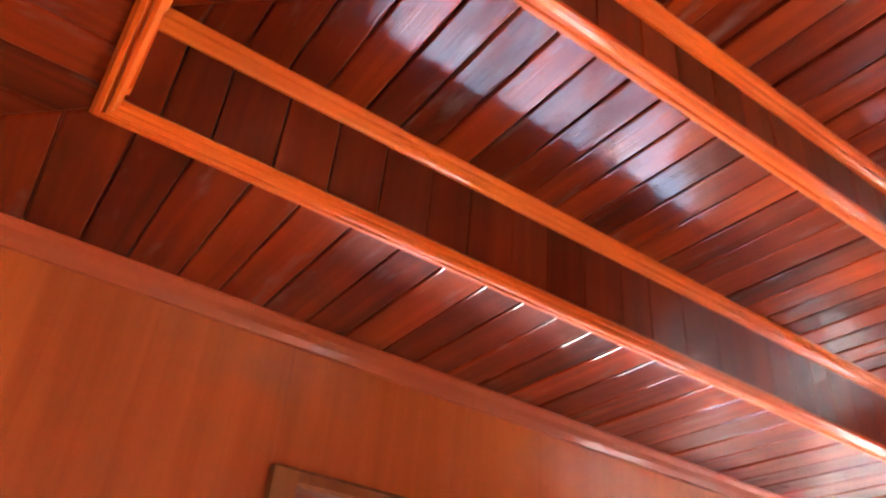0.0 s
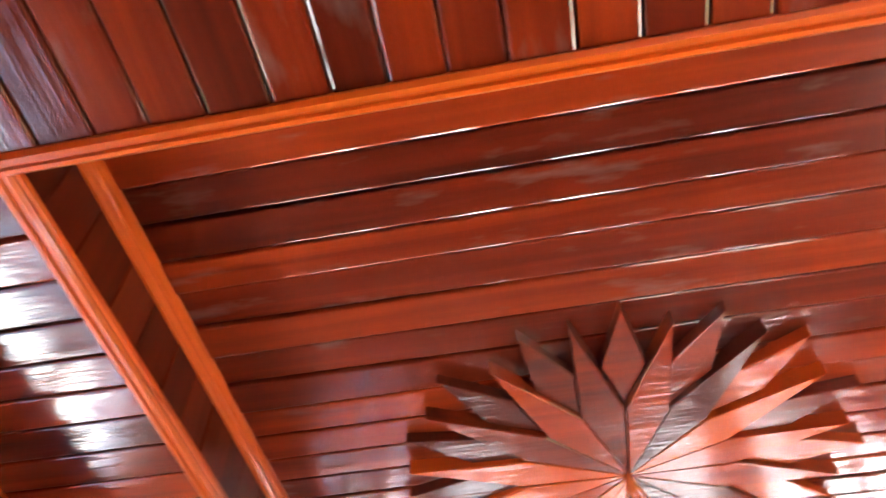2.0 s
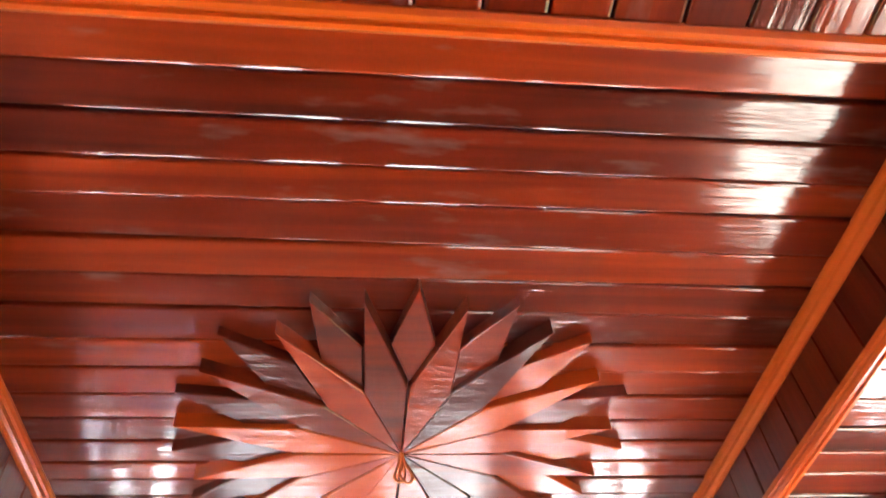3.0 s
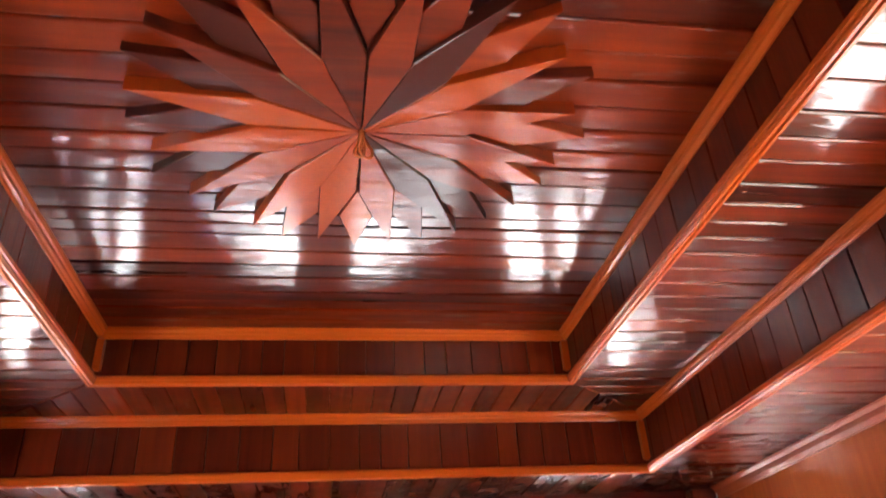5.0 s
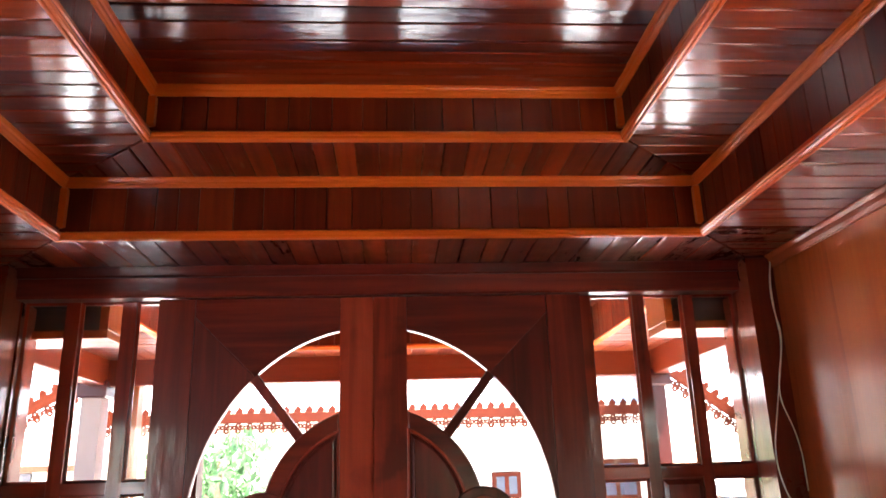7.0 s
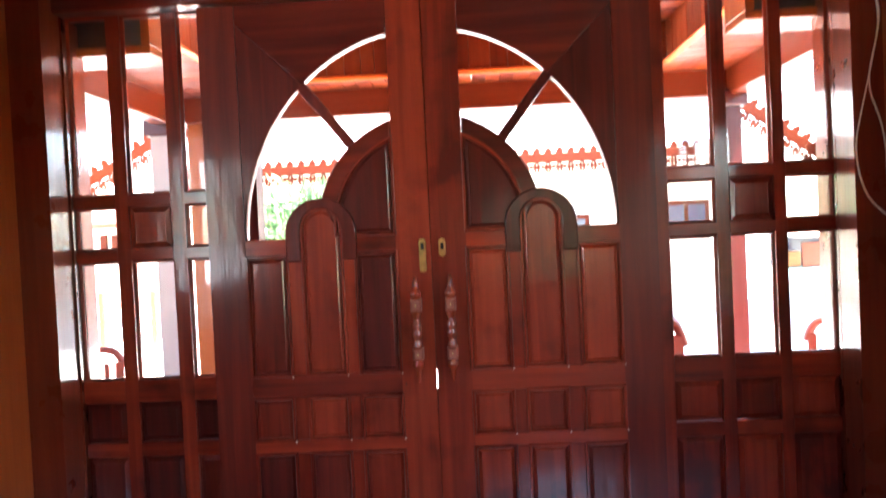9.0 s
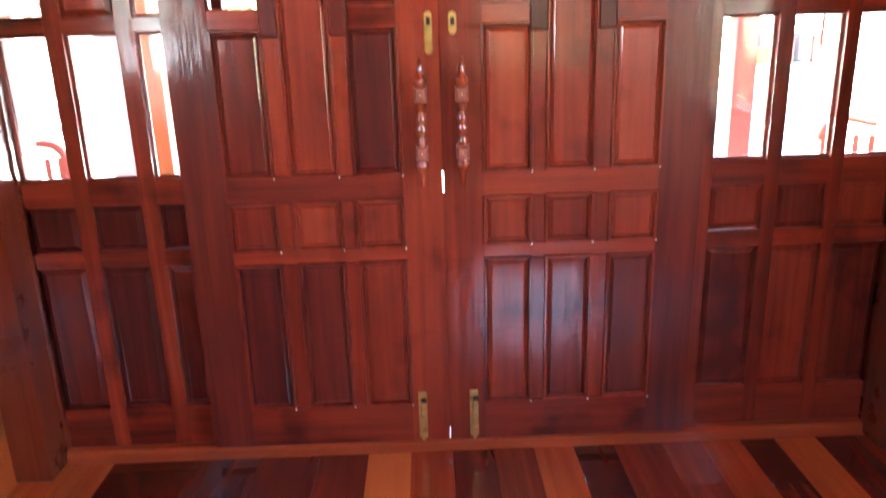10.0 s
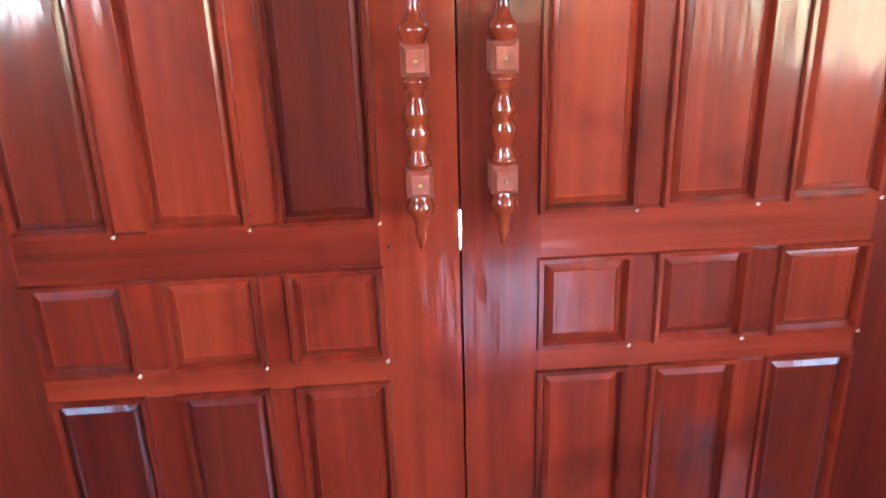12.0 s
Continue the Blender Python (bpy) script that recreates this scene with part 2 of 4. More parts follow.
def slab(bm, x0, x1, y0, y1, z0, z1, b=0.003, mat=0):
    """A box with all its edges bevelled."""
    b = min(b, (x1 - x0) * 0.3, (y1 - y0) * 0.3, (z1 - z0) * 0.3)
    m = Matrix.Identity(4)
    rect = [(x0, y0), (x1, y0), (x1, y1), (x0, y1)]
    return loft(bm, m, rect, [(b, z0), (0, z0 + b), (0, z1 - b), (b, z1)], mat)


def box(name, x0, x1, y0, y1, z0, z1, material, parent=None, b=0.003, label=""):
    bm = bmesh.new()
    slab(bm, x0, x1, y0, y1, z0, z1, b)
    return finish(name, bm, material, parent, label)


def clip(pts, a, b):
    """The part of a convex outline that lies to the left of the line from a to b."""
    out = []
    side = [(b[0] - a[0]) * (p[1] - a[1]) - (b[1] - a[1]) * (p[0] - a[0]) for p in pts]
    for i in range(len(pts)):
        p, q, s, t = pts[i - 1], pts[i], side[i - 1], side[i]
        if (s > 0) != (t > 0):
            f = s / (s - t)
            out.append((p[0] + f * (q[0] - p[0]), p[1] + f * (q[1] - p[1])))
        if t > 0:
            out.append(q)
    return out


def structure(ob, label="", category=""):
    return tagged(ob, label, category, kind="structure")


def tube(name, pts, radius, material, parent=None, closed=False, res=6):
    cu = bpy.data.curves.new(name, "CURVE")
    cu.dimensions, cu.bevel_depth, cu.bevel_resolution, cu.resolution_u = "3D", radius, 2, res
    sp = cu.splines.new("NURBS")
    sp.points.add(len(pts) - 1)
    for p, q in zip(sp.points, pts):
        p.co = (*q, 1)
    sp.use_endpoint_u, sp.order_u, sp.use_cyclic_u = not closed, 3, closed
    tmp = bpy.data.objects.new(name, cu)
    scene.collection.objects.link(tmp)
    me = bpy.data.meshes.new_from_object(tmp.evaluated_get(bpy.context.evaluated_depsgraph_get()))
    bpy.data.objects.remove(tmp)
    me.materials.clear()
    me.materials.append(material)
    for f in me.polygons:
        f.use_smooth = True
    ob = new(name, me)
    ob.parent = parent
    return ob


def cutout(name, outlines, y0, y1, material, parent, bevel=0.004, label=""):
    """A flat board in an upright plane from y0 (front) to y1, from outlines in x and z; inner ones are holes."""
    cu = bpy.data.curves.new(name, "CURVE")
    cu.dimensions, cu.fill_mode = "2D", "BOTH"
    cu.extrude, cu.bevel_depth, cu.bevel_resolution, cu.offset = (y1 - y0) / 2 - bevel, bevel, 1, -bevel
    for pts in outlines:
        sp = cu.splines.new("POLY")
        sp.points.add(len(pts) - 1)
        for p, q in zip(sp.points, pts):
            p.co = (q[0], q[1], 0, 1)
        sp.use_cyclic_u = True
    tmp = bpy.data.objects.new(name, cu)
    scene.collection.objects.link(tmp)
    me = bpy.data.meshes.new_from_object(tmp.evaluated_get(bpy.context.evaluated_depsgraph_get()))
    bpy.data.objects.remove(tmp)
    me.transform(pose(0, (y0 + y1) / 2, 0, 90, 0, 0))
    me.materials.clear()
    me.materials.append(material)
    ob = new(name, me)
    ob.parent = parent
    if label:
        ob["label"] = label
    return ob


# ---- the room: floor, walls, ceiling ----
XL, XR = -1.322, 1.42
LOW, MID, TOP = 2.243, 2.435, 2.592
OX0, OX1, OY0, OY1 = -0.947, 1.066, -2.868, -0.345       # outer tray
IX0, IX1, IY0, IY1 = -0.604, 0.738, -2.490, -0.645       # inner tray
rng = random.Random(4)
UP = Matrix.Diagonal((1, 1, -1, 1))


def strips(a, b, width, jitter=0.08):
    out, s = [], a
    while s < b - 0.001:
        w = width * (1 + rng.uniform(-jitter, jitter))
        e = b if b - s - w < 0.45 * width else s + w
        out.append((s, e))
        s = e
    return out


def ceiling_board(bm, pts, z, mat):
    """One board face down at height z, its edges eased and its face a little out of true."""
    pts = [p for i, p in enumerate(pts) if math.dist(p, pts[i - 1]) > 0.002]
    if len(pts) < 3 or abs(sum(pts[i - 1][0] * pts[i][1] - pts[i][0] * pts[i - 1][1] for i in range(len(pts)))) < 0.0007:
        return
    tilt = pose(0, 0, 0, rng.uniform(-0.35, 0.35), rng.uniform(-0.35, 0.35), 0)
    cx, cy = sum(p[0] for p in pts) / len(pts), sum(p[1] for p in pts) / len(pts)
    m = Matrix.Translation((cx, cy, z + rng.uniform(-0.0012, 0.0012))) @ tilt @ UP
    local = [(p[0] - cx, p[1] - cy) for p in pts]
    loft(bm, m, local, [(0.0008, -0.016), (0.0008, -0.005), (0.0016, -0.0021), (0.0026, -0.0009), (0.0052, 0)], mat, cap_back=False)


bm = bmesh.new()
# centre panel, boards along x
SEAMS = (IY0, -2.416, -2.349, -2.282, -2.215, -2.154, -2.08, -2.011, -1.943, -1.87, -1.802, -1.733, -1.664, -1.597, -1.53, -1.473, -1.412, -1.342, -1.272, -1.226, -1.18, -1.105, -1.037, -0.972, -0.893, -0.84, -0.79, -0.722, IY1)
for y0, y1 in zip(SEAMS, SEAMS[1:]):
    ceiling_board(bm, [(IX0, y0), (IX1, y0), (IX1, y1), (IX0, y1)], TOP, 0)


def ring(ox0, ox1, oy0, oy1, ix0, ix1, iy0, iy1, z, width):
    """Boards square to each side of the ring, mitred at its corners."""
    for x0, x1 in strips(ox0, ox1, width):
        for ya, yb, lines in ((iy1, oy1, (((ox0, oy1), (ix0, iy1)), ((ix1, iy1), (ox1, oy1)))), (oy0, iy0, (((ix0, iy0), (ox0, oy0)), ((ox1, oy0), (ix1, iy0))))):
            p = [(x0, ya), (x1, ya), (x1, yb), (x0, yb)]
            for a, b in lines:
                p = clip(p, a, b) if p else p
            ceiling_board(bm, p, z, 1)
    for y0, y1 in strips(oy0, oy1, width):
        for xa, xb, lines in ((ox0, ix0, (((ix0, iy1), (ox0, oy1)), ((ox0, oy0), (ix0, iy0)))), (ix1, ox1, (((ox1, oy1), (ix1, iy1)), ((ix1, iy0), (ox1, oy0))))):
            p = [(xa, y0), (xb, y0), (xb, y1), (xa, y1)]
            for a, b in lines:
                p = clip(p, a, b) if p else p
            ceiling_board(bm, p, z, 0)


ring(OX0, OX1, OY0, OY1, IX0, IX1, IY0, IY1, MID, 0.066)
LB = OY0 - 0.37
ring(XL, XR, LB, 0.03, OX0, OX1, OY0, OY1, LOW, 0.082)
for x0, x1 in strips(XL, XR, 0.082):
    ceiling_board(bm, [(x0, BACK), (x1, BACK), (x1, LB), (x0, LB)], LOW, 1)


def risers(x0, x1, y0, y1, z0, z1, width):
    """Upright boards round the four sides of a tray."""
    for a, b, turn, at in ((x0, x1, 0, y1), (x0, x1, 180, y0), (y0, y1, 90, x0), (y0, y1, -90, x1)):
        for s, e in strips(a, b, width, 0.25):
            lo, hi = {0: (s, e), 180: (-e, -s), 90: (s, e), -90: (-e, -s)}[turn]
            base = {0: (0, at, 0), 180: (0, at, 0), 90: (at, 0, 0), -90: (at, 0, 0)}[turn]
            m = Matrix.Translation(base) @ pose(0, 0, 0, 0, 0, turn) @ pose(0, 0, 0, 90, 0, 0)
            m = m @ Matrix.Translation((0, 0, rng.uniform(-0.0012, 0.0012)))
            loft(bm, m, [(lo, z0), (hi, z0), (hi, z1), (lo, z1)], [(0.0004, -0.014), (0.0004, -0.003), (0.0022, 0)], 2, cap_back=False)


risers(OX0, OX1, OY0, OY1, LOW, MID + 0.01, 0.085)
risers(IX0, IX1, IY0, IY1, MID, TOP + 0.01, 0.078)
# backing above the boards closes the roof
G = 0.018
for x0, x1, y0, y1, z in ((XL - 0.1, XR + 0.1, BACK - 0.1, 0.05, TOP + 0.06), (XL, OX0 - G, BACK, 0.03, LOW + G), (OX1 + G, XR, BACK, 0.03, LOW + G), (OX0 - G, OX1 + G, BACK, OY0 - G, LOW + G), (OX0 - G, OX1 + G, OY1 + G, 0.03, LOW + G), (OX0 - G, IX0 - G, OY0 - G, OY1 + G, MID + G), (IX1 + G, OX1 + G, OY0 - G, OY1 + G, MID + G), (IX0 - G, IX1 + G, OY0 - G, IY0 - G, MID + G), (IX0 - G, IX1 + G, IY1 + G, OY1 + G, MID + G), (IX0 - G, IX1 + G, IY0 - G, IY1 + G, TOP + G)):
    slab(bm, x0, x1, y0, y1, z, z + 0.03, 0.002, 3)
ceiling = structure(finish("ceiling", bm, [board["x"], board["y"], riser_wood, post_wood]), "dark red varnished plank ceiling stepped up in two trays", "ceiling")


def moulding(name, pts, m, length, material, parent=None):
    """A strip of constant profile (u, w), run along the first axis of m, mitred at both ends by 45 degrees where u grows."""
    bm = bmesh.new()
    ends = []
    for s, sign in ((0, 1), (length, -1)):
        ends.append([bm.verts.new(m @ Vector((s - sign * u, u, w))) for u, w in pts])
    k = len(pts)
    for i in range(k):
        bm.faces.new((ends[0][i], ends[0][(i + 1) % k], ends[1][(i + 1) % k], ends[1][i]))
    bm.faces.new(ends[0][::-1])
    bm.faces.new(ends[1])
    return finish(name, bm, material, parent)


# profile: u outwards from the tray, w upwards from the lower ceiling
LOWER = [(-0.010, 0.018), (-0.015, 0.013), (-0.015, 0.004), (-0.012, 0.001), (-0.012, -0.003), (-0.008, -0.008), (-0.003, -0.008), (-0.001, -0.004), (0.002, -0.004), (0.004, -0.008), (0.010, -0.008), (0.015, -0.003), (0.015, 0.004), (0.0, 0.004), (0.0, 0.018)]
UPPER = [(-0.022, 0.0), (-0.022, -0.006), (-0.019, -0.012), (-0.014, -0.014), (-0.012, -0.020), (-0.007, -0.024), (-0.004, -0.029), (0.0, -0.029), (0.0, 0.0)]


def tray_trim(x0, x1, y0, y1, z, profile, name):
    for cx, cy, turn, length, mat in ((x0, y1, 0, x1 - x0, "x"), (x1, y0, 180, x1 - x0, "x"), (x0, y0, 90, y1 - y0, "y"), (x1, y1, -90, y1 - y0, "y")):
        structure(moulding(name, profile, Matrix.Translation((cx, cy, z)) @ pose(0, 0, 0, 0, 0, turn), length, trim_wood[mat], ceiling))


tray_trim(IX0, IX1, IY0, IY1, MID, LOWER, "trim")
tray_trim(IX0, IX1, IY0, IY1, TOP, UPPER, "trim")
tray_trim(OX0, OX1, OY0, OY1, LOW, LOWER, "trim")
tray_trim(OX0, OX1, OY0, OY1, MID, UPPER, "trim")
for x0, x1, y0, y1, z in ((IX0, IX1, IY0, IY1, MID), (OX0, OX1, OY0, OY1, LOW)):
    h = (TOP if z == MID else MID) - z
    for cx, cy, sx, sy in ((x0, y1, 1, -1), (x1, y1, -1, -1), (x0, y0, 1, 1), (x1, y0, -1, 1)):
        structure(box("trim", min(cx, cx + sx * 0.02), max(cx, cx + sx * 0.02), min(cy, cy + sy * 0.02), max(cy, cy + sy * 0.02), z + 0.03, z + h - 0.03, trim_wood["z"], ceiling, 0.006))

# cornice along the walls
CORNICE = [(-0.022, 0.0), (-0.022, -0.006), (-0.014, -0.016), (-0.012, -0.030), (-0.006, -0.044), (0.0, -0.046), (0.0, 0.0)]
for cx, cy, turn, length in ((XL, BACK, 90, -BACK), (XR, 0.0, -90, -BACK)):
    structure(moulding("trim", CORNICE, Matrix.Translation((cx, cy, LOW - 0.001)) @ pose(0, 0, 0, 0, 0, turn), length, wood("cornice_wood", (0.26, 0.042, 0.012), (0.32, 0.057, 0.017), (0.38, 0.076, 0.023), axis="y", vary=0.3, coat=0.15, rough=0.45) if cx == XL else bpy.data.materials["cornice_wood"]), "orange-brown wooden cornice strip", "trim")

# side walls in plywood sheets, each with a window opening
LY0, LY1, LZ0, LZ = -2.415, -1.05, 1.08, 1.98
RY1, RZ0 = -1.05, 0.84


def wall_side(name, x, out, holes, low):
    ys = [BACK, -3.66, -3.05, LY0, -2.05, -1.62, holes[0][1], -0.42, 0.0]
    root = structure(empty(name, (x, -2, 0)), "orange varnished plywood wall", "wall")
    for a, b in zip(ys, ys[1:]):
        spans = ((0, low), (LZ, TOP + 0.06)) if any(h0 <= a and b <= h1 for h0, h1 in holes) else ((0, TOP + 0.06),)
        lo, hi = sorted((x, x + out * 0.10))
        for z0, z1 in spans:
            bm = bmesh.new()
            slab(bm, lo + rng.uniform(0, 0.001), hi, a + 0.0003, b - 0.0003, z0, z1, 0.0012)
            p = part("sheet", bm, ply, root)
            p.matrix_parent_inverse = Matrix.Translation((-x, 2, 0))
    return root


wall_side("wall_west", XL, -1, [(LY0, LY1)], LZ0)
wall_side("wall_east", XR, 1, [(LY0, RY1)], RZ0)

# back wall with an open window
WZ0, WZ1, WX0, WX1 = 0.84, 1.70, 0.40, 1.38
bm = bmesh.new()
cols = [(XL - 0.1, WX0), (WX0, WX1), (WX1, XR + 0.1)]
for i, (a, b) in enumerate(cols):
    for z0, z1 in (((0, TOP + 0.06),) if i % 2 == 0 else ((0, WZ0), (WZ1, TOP + 0.06))):
        slab(bm, a + 0.0005, b - 0.0005, BACK - 0.10, BACK, z0, z1, 0.001)
structure(finish("wall_south", bm, ply), "orange varnished plywood wall with an open window", "wall")


# plank floor
floor = structure(empty("floor", (0, 0, 0)), "glossy mixed-tone red hardwood plank floor", "floor")
box("subfloor", XL - 0.1, XR + 0.1, BACK - 0.1, 0.14, -0.10, -0.022, post_wood, floor)

# open windows in the side walls
frame_wood = wood("window_frame_wood", (0.12, 0.03, 0.008), (0.20, 0.055, 0.014), (0.28, 0.085, 0.02), axis="z", rough=0.4, coat=0.2, vary=0.4, per="object")
for name, x, out, end, low in (("window_3", XL, -1, LY1, LZ0), ("window_4", XR, 1, RY1, RZ0)):
    win = structure(empty(name), "open window in an orange wooden frame", "window")
    x0, x1 = sorted((x + out * 0.10, x - out * 0.022))
    box("frame", x0, x1, LY0, LY0 + 0.045, low, LZ, frame_wood, win, 0.006)
    box("frame", x0, x1, end - 0.045, end, low, LZ, frame_wood, win, 0.006)
    box("frame", x0 + 0.0005, x1 - 0.0005, LY0 + 0.045, end - 0.045, LZ - 0.03, LZ, frame_wood, win, 0.006)
    box("sill", x0 - 0.01, x1 + 0.01, LY0 + 0.045, end - 0.045, low, low + 0.04, trim_wood["y"], win, 0.006)
    # added board hides the sky where the opening's head is in shade
    xa, xb = sorted((x + out * 0.085, x + out * 0.10))
    box("transom", xa, xb, LY0 + 0.045, end - 0.045, LZ - 0.15, LZ - 0.03, post_wood, win, 0.004)
    for y in (LY0 + (end - LY0) / 3, LY0 + (end - LY0) * 2 / 3):
        box("mullion", x + out * 0.05 - 0.02, x + out * 0.05 + 0.02, y - 0.022, y + 0.022, low + 0.04, LZ - 0.045, post_wood, win, 0.005)

# frame of the open window in the back wall
back_window = structure(empty("window_5"), "open window in an orange wooden frame", "window")
for a, b, z0, z1 in ((WX0, WX0 + 0.045, WZ0, WZ1), (WX1 - 0.045, WX1, WZ0, WZ1), (WX0 + 0.0455, WX1 - 0.0455, WZ1 - 0.045, WZ1), (WX0 + 0.0455, WX1 - 0.0455, WZ0, WZ0 + 0.04), (0.87, 0.91, WZ0 + 0.0405, WZ1 - 0.0455)):
    box("frame", a, b, BACK - 0.10, BACK + 0.02, z0, z1, frame_wood, back_window, 0.006)

# ---- the entrance wall ----
HEAD = 2.135
bm = bmesh.new()
slab(bm, XL - 0.1, XR + 0.1, 0.03, 0.14, 2.215, TOP + 0.06, 0.002)
slab(bm, XL - 0.1, -1.262, 0.03, 0.14, 0, 2.2145, 0.002)
slab(bm, 1.372, XR + 0.1, 0.03, 0.14, 0, 2.2145, 0.002)
structure(finish("wall_north", bm, post_wood), "dark wooden entrance wall", "wall")
# header and strip in the darker wood, shade put into their colour
structure(box("trim", -1.262, 1.372, -0.012, 0.12, HEAD, 2.2145, heart_shade_x, None, 0.006), "dark red wooden door header", "trim")
structure(box("trim", -1.25, 1.36, -0.026, 0.03, 2.204, LOW + 0.004, heart_shade_x, None, 0.006), "red-brown moulding strip over the doors", "trim")
structure(box("trim", XL, XR, 0.015, 0.12, -0.01, 0.042, wood("sill_wood", (0.2, 0.035, 0.014), (0.36, 0.066, 0.022), (0.46, 0.1, 0.03), axis="x", vary=0.4), None, 0.008), "red-brown wooden door sill", "trim")
# corner posts
reveal_wood = wood("reveal_wood", (0.08, 0.012, 0.006), (0.16, 0.025, 0.010), (0.24, 0.042, 0.015), axis="z", rough=0.30, coat=1.0, vary=0.6, per="object", wave=0.05, coat_rough=0.07)
for x0, x1 in ((XL, -1.212), (1.323, XR)):
    structure(box("post", x0, x1, -0.085, 0.03, 0, LOW - 0.001, reveal_wood, None, 0.010), "rounded brown corner post", "post")
for x0, x1 in ((-1.2615, -1.205), (1.322, 1.3715)):
    structure(box("jamb", x0, x1, 0.0305, 0.165, 0.042, HEAD, reveal_wood, None, 0.005), "glossy brown window jamb", "jamb")


def raised_panel(bm, pts, y, front=-0.002, mat=0):
    """A panel in x and z: sunk margin, sloping edge, flat raised field. y is its back plane."""
    m = Matrix(((1, 0, 0, 0), (0, 0, -1, y), (0, 1, 0, 0), (0, 0, 0, 1)))
    d = y - front
    loft(bm, m, pts, [(-0.004, 0.0), (-0.004, d * 0.55), (0.004, d * 0.55), (0.006, d * 0.66), (0.020, d * 0.92), (0.0215, d * 0.88)], mat)


def bead(bm, pts, y, w=0.009, h=0.006):
    """A rounded bead round the inside of an opening, standing proud of the frame's face at y."""
    m = Matrix(((1, 0, 0, 0), (0, 0, -1, y), (0, 1, 0, 0), (0, 0, 0, 1)))
    if sum(pts[i - 1][0] * pts[i][1] - pts[i][0] * pts[i - 1][1] for i in range(len(pts))) < 0:
        pts = pts[::-1]
    loops = [[bm.verts.new(m @ Vector((p[0], p[1], z))) for p in inset(pts, d)] for d, z in ((-0.004, 0.0), (-0.002, h), (w * 0.5, h), (w, -0.004), (w, -0.012))]
    k = len(pts)
    for lo, hi in zip(loops, loops[1:]):
        for i in range(k):
            bm.faces.new((lo[i], lo[(i + 1) % k], hi[(i + 1) % k], hi[i]))


def rect(x0, x1, z0, z1):
    x0, x1 = sorted((x0, x1))
    return [(x0, z0), (x1, z0), (x1, z1), (x0, z1)]


def arc(cx, cz, rx, rz, a0, a1, n=16):
    return [(cx + rx * math.cos(radians(a0 + (a1 - a0) * i / n)), cz + rz * math.sin(radians(a0 + (a1 - a0) * i / n))) for i in range(n + 1)]


COLS = ((0.115, 0.250), (0.293, 0.427), (0.476, 0.612))
ZC0, ZC1, ZB0, ZB1, ZA0, ZA1 = 0.181, 0.645, 0.688, 0.830, 0.903, 1.300
OPEN = 1.357
LEAF0, LEAF1, LEAFZ0, LEAFZ1 = 0.0016, 0.735, 0.048, 2.130
TH = 0.040


def panel_part(root, pts, name="panel", dark=False):
    bm = bmesh.new()
    raised_panel(bm, pts, 0.030)
    p = part(name, bm, heart_shade_wood if dark else door_wood["z"], root)
    bm = bmesh.new()
    bead(bm, pts, 0.0)
    part("bead", bm, door_wood["z"], p)
    return p


def chip(root, x, z, size):
    """A small white dab in the corner of a panel."""
    bm = bmesh.new()
    bmesh.ops.create_icosphere(bm, subdivisions=1, radius=size)
    bmesh.ops.transform(bm, matrix=Matrix.Translation((x, -0.005, z)) @ Matrix.Diagonal((1, 0.4, 1.2, 1)), verts=bm.verts)
    part("white_dab", bm, white_chip, root, "small white dab")


def turned_handle(root, x, s):
    """A turned pull with two square blocks, standing off the leaf."""
    profile = [(0.000, 0.0035), (0.012, 0.0045), (0.020, 0.0075), (0.030, 0.0065), (0.045, 0.010), (0.052, 0.0155), (0.060, 0.0165), (0.068, 0.013), (0.074, 0.011)]
    mid = [(0.112, 0.010), (0.116, 0.0145), (0.121, 0.0145), (0.124, 0.011), (0.128, 0.013), (0.132, 0.0095), (0.142, 0.011), (0.152, 0.0145), (0.162, 0.015), (0.170, 0.0105), (0.178, 0.0145), (0.188, 0.0145), (0.201, 0.0095), (0.211, 0.0085), (0.215, 0.013), (0.218, 0.011), (0.222, 0.0145), (0.227, 0.0145), (0.231, 0.010)]
    base = 0.872
    seq = [(base + z, r) for z, r in profile] + [(base + z, r) for z, r in mid] + [(base + 0.345 - z, r) for z, r in profile[::-1]]
    bm = bmesh.new()
    rings, n = [], 14
    for z, r in seq:
        r *= 1.18
        rings.append([bm.verts.new((x + r * math.cos(2 * math.pi * i / n), -0.036 + r * math.sin(2 * math.pi * i / n), z)) for i in range(n)])
    for lo, hi in zip(rings, rings[1:]):
        for i in range(n):
            bm.faces.new((lo[i], lo[(i + 1) % n], hi[(i + 1) % n], hi[i])).smooth = True
    bm.faces.new(rings[0][::-1])
    bm.faces.new(rings[-1])
    h = part("handle", bm, turned_wood, root, "turned varnished wooden pull handle")
    for z0, z1 in ((base + 0.074, base + 0.112), (base + 0.231, base + 0.271)):
        bm = bmesh.new()
        m = Matrix(((1, 0, 0, x), (0, 0, -1, -0.036), (0, 1, 0, 0), (0, 0, 0, 1)))
        loft(bm, m, rect(-0.0175, 0.0175, z0, z1), [(0.003, -0.036), (0, -0.030), (0, 0.011), (0.006, 0.0175)])
        part("block", bm, worn_block, h, "rubbed square block of the turned handle")
        bm = bmesh.new()
        bmesh.ops.create_uvsphere(bm, u_segments=8, v_segments=5, radius=0.0028)
        bmesh.ops.transform(bm, matrix=Matrix.Translation((x, -0.0545, (z0 + z1) / 2)), verts=bm.verts)
        part("screw", bm, brass, h, "small brass screw head")
    return h


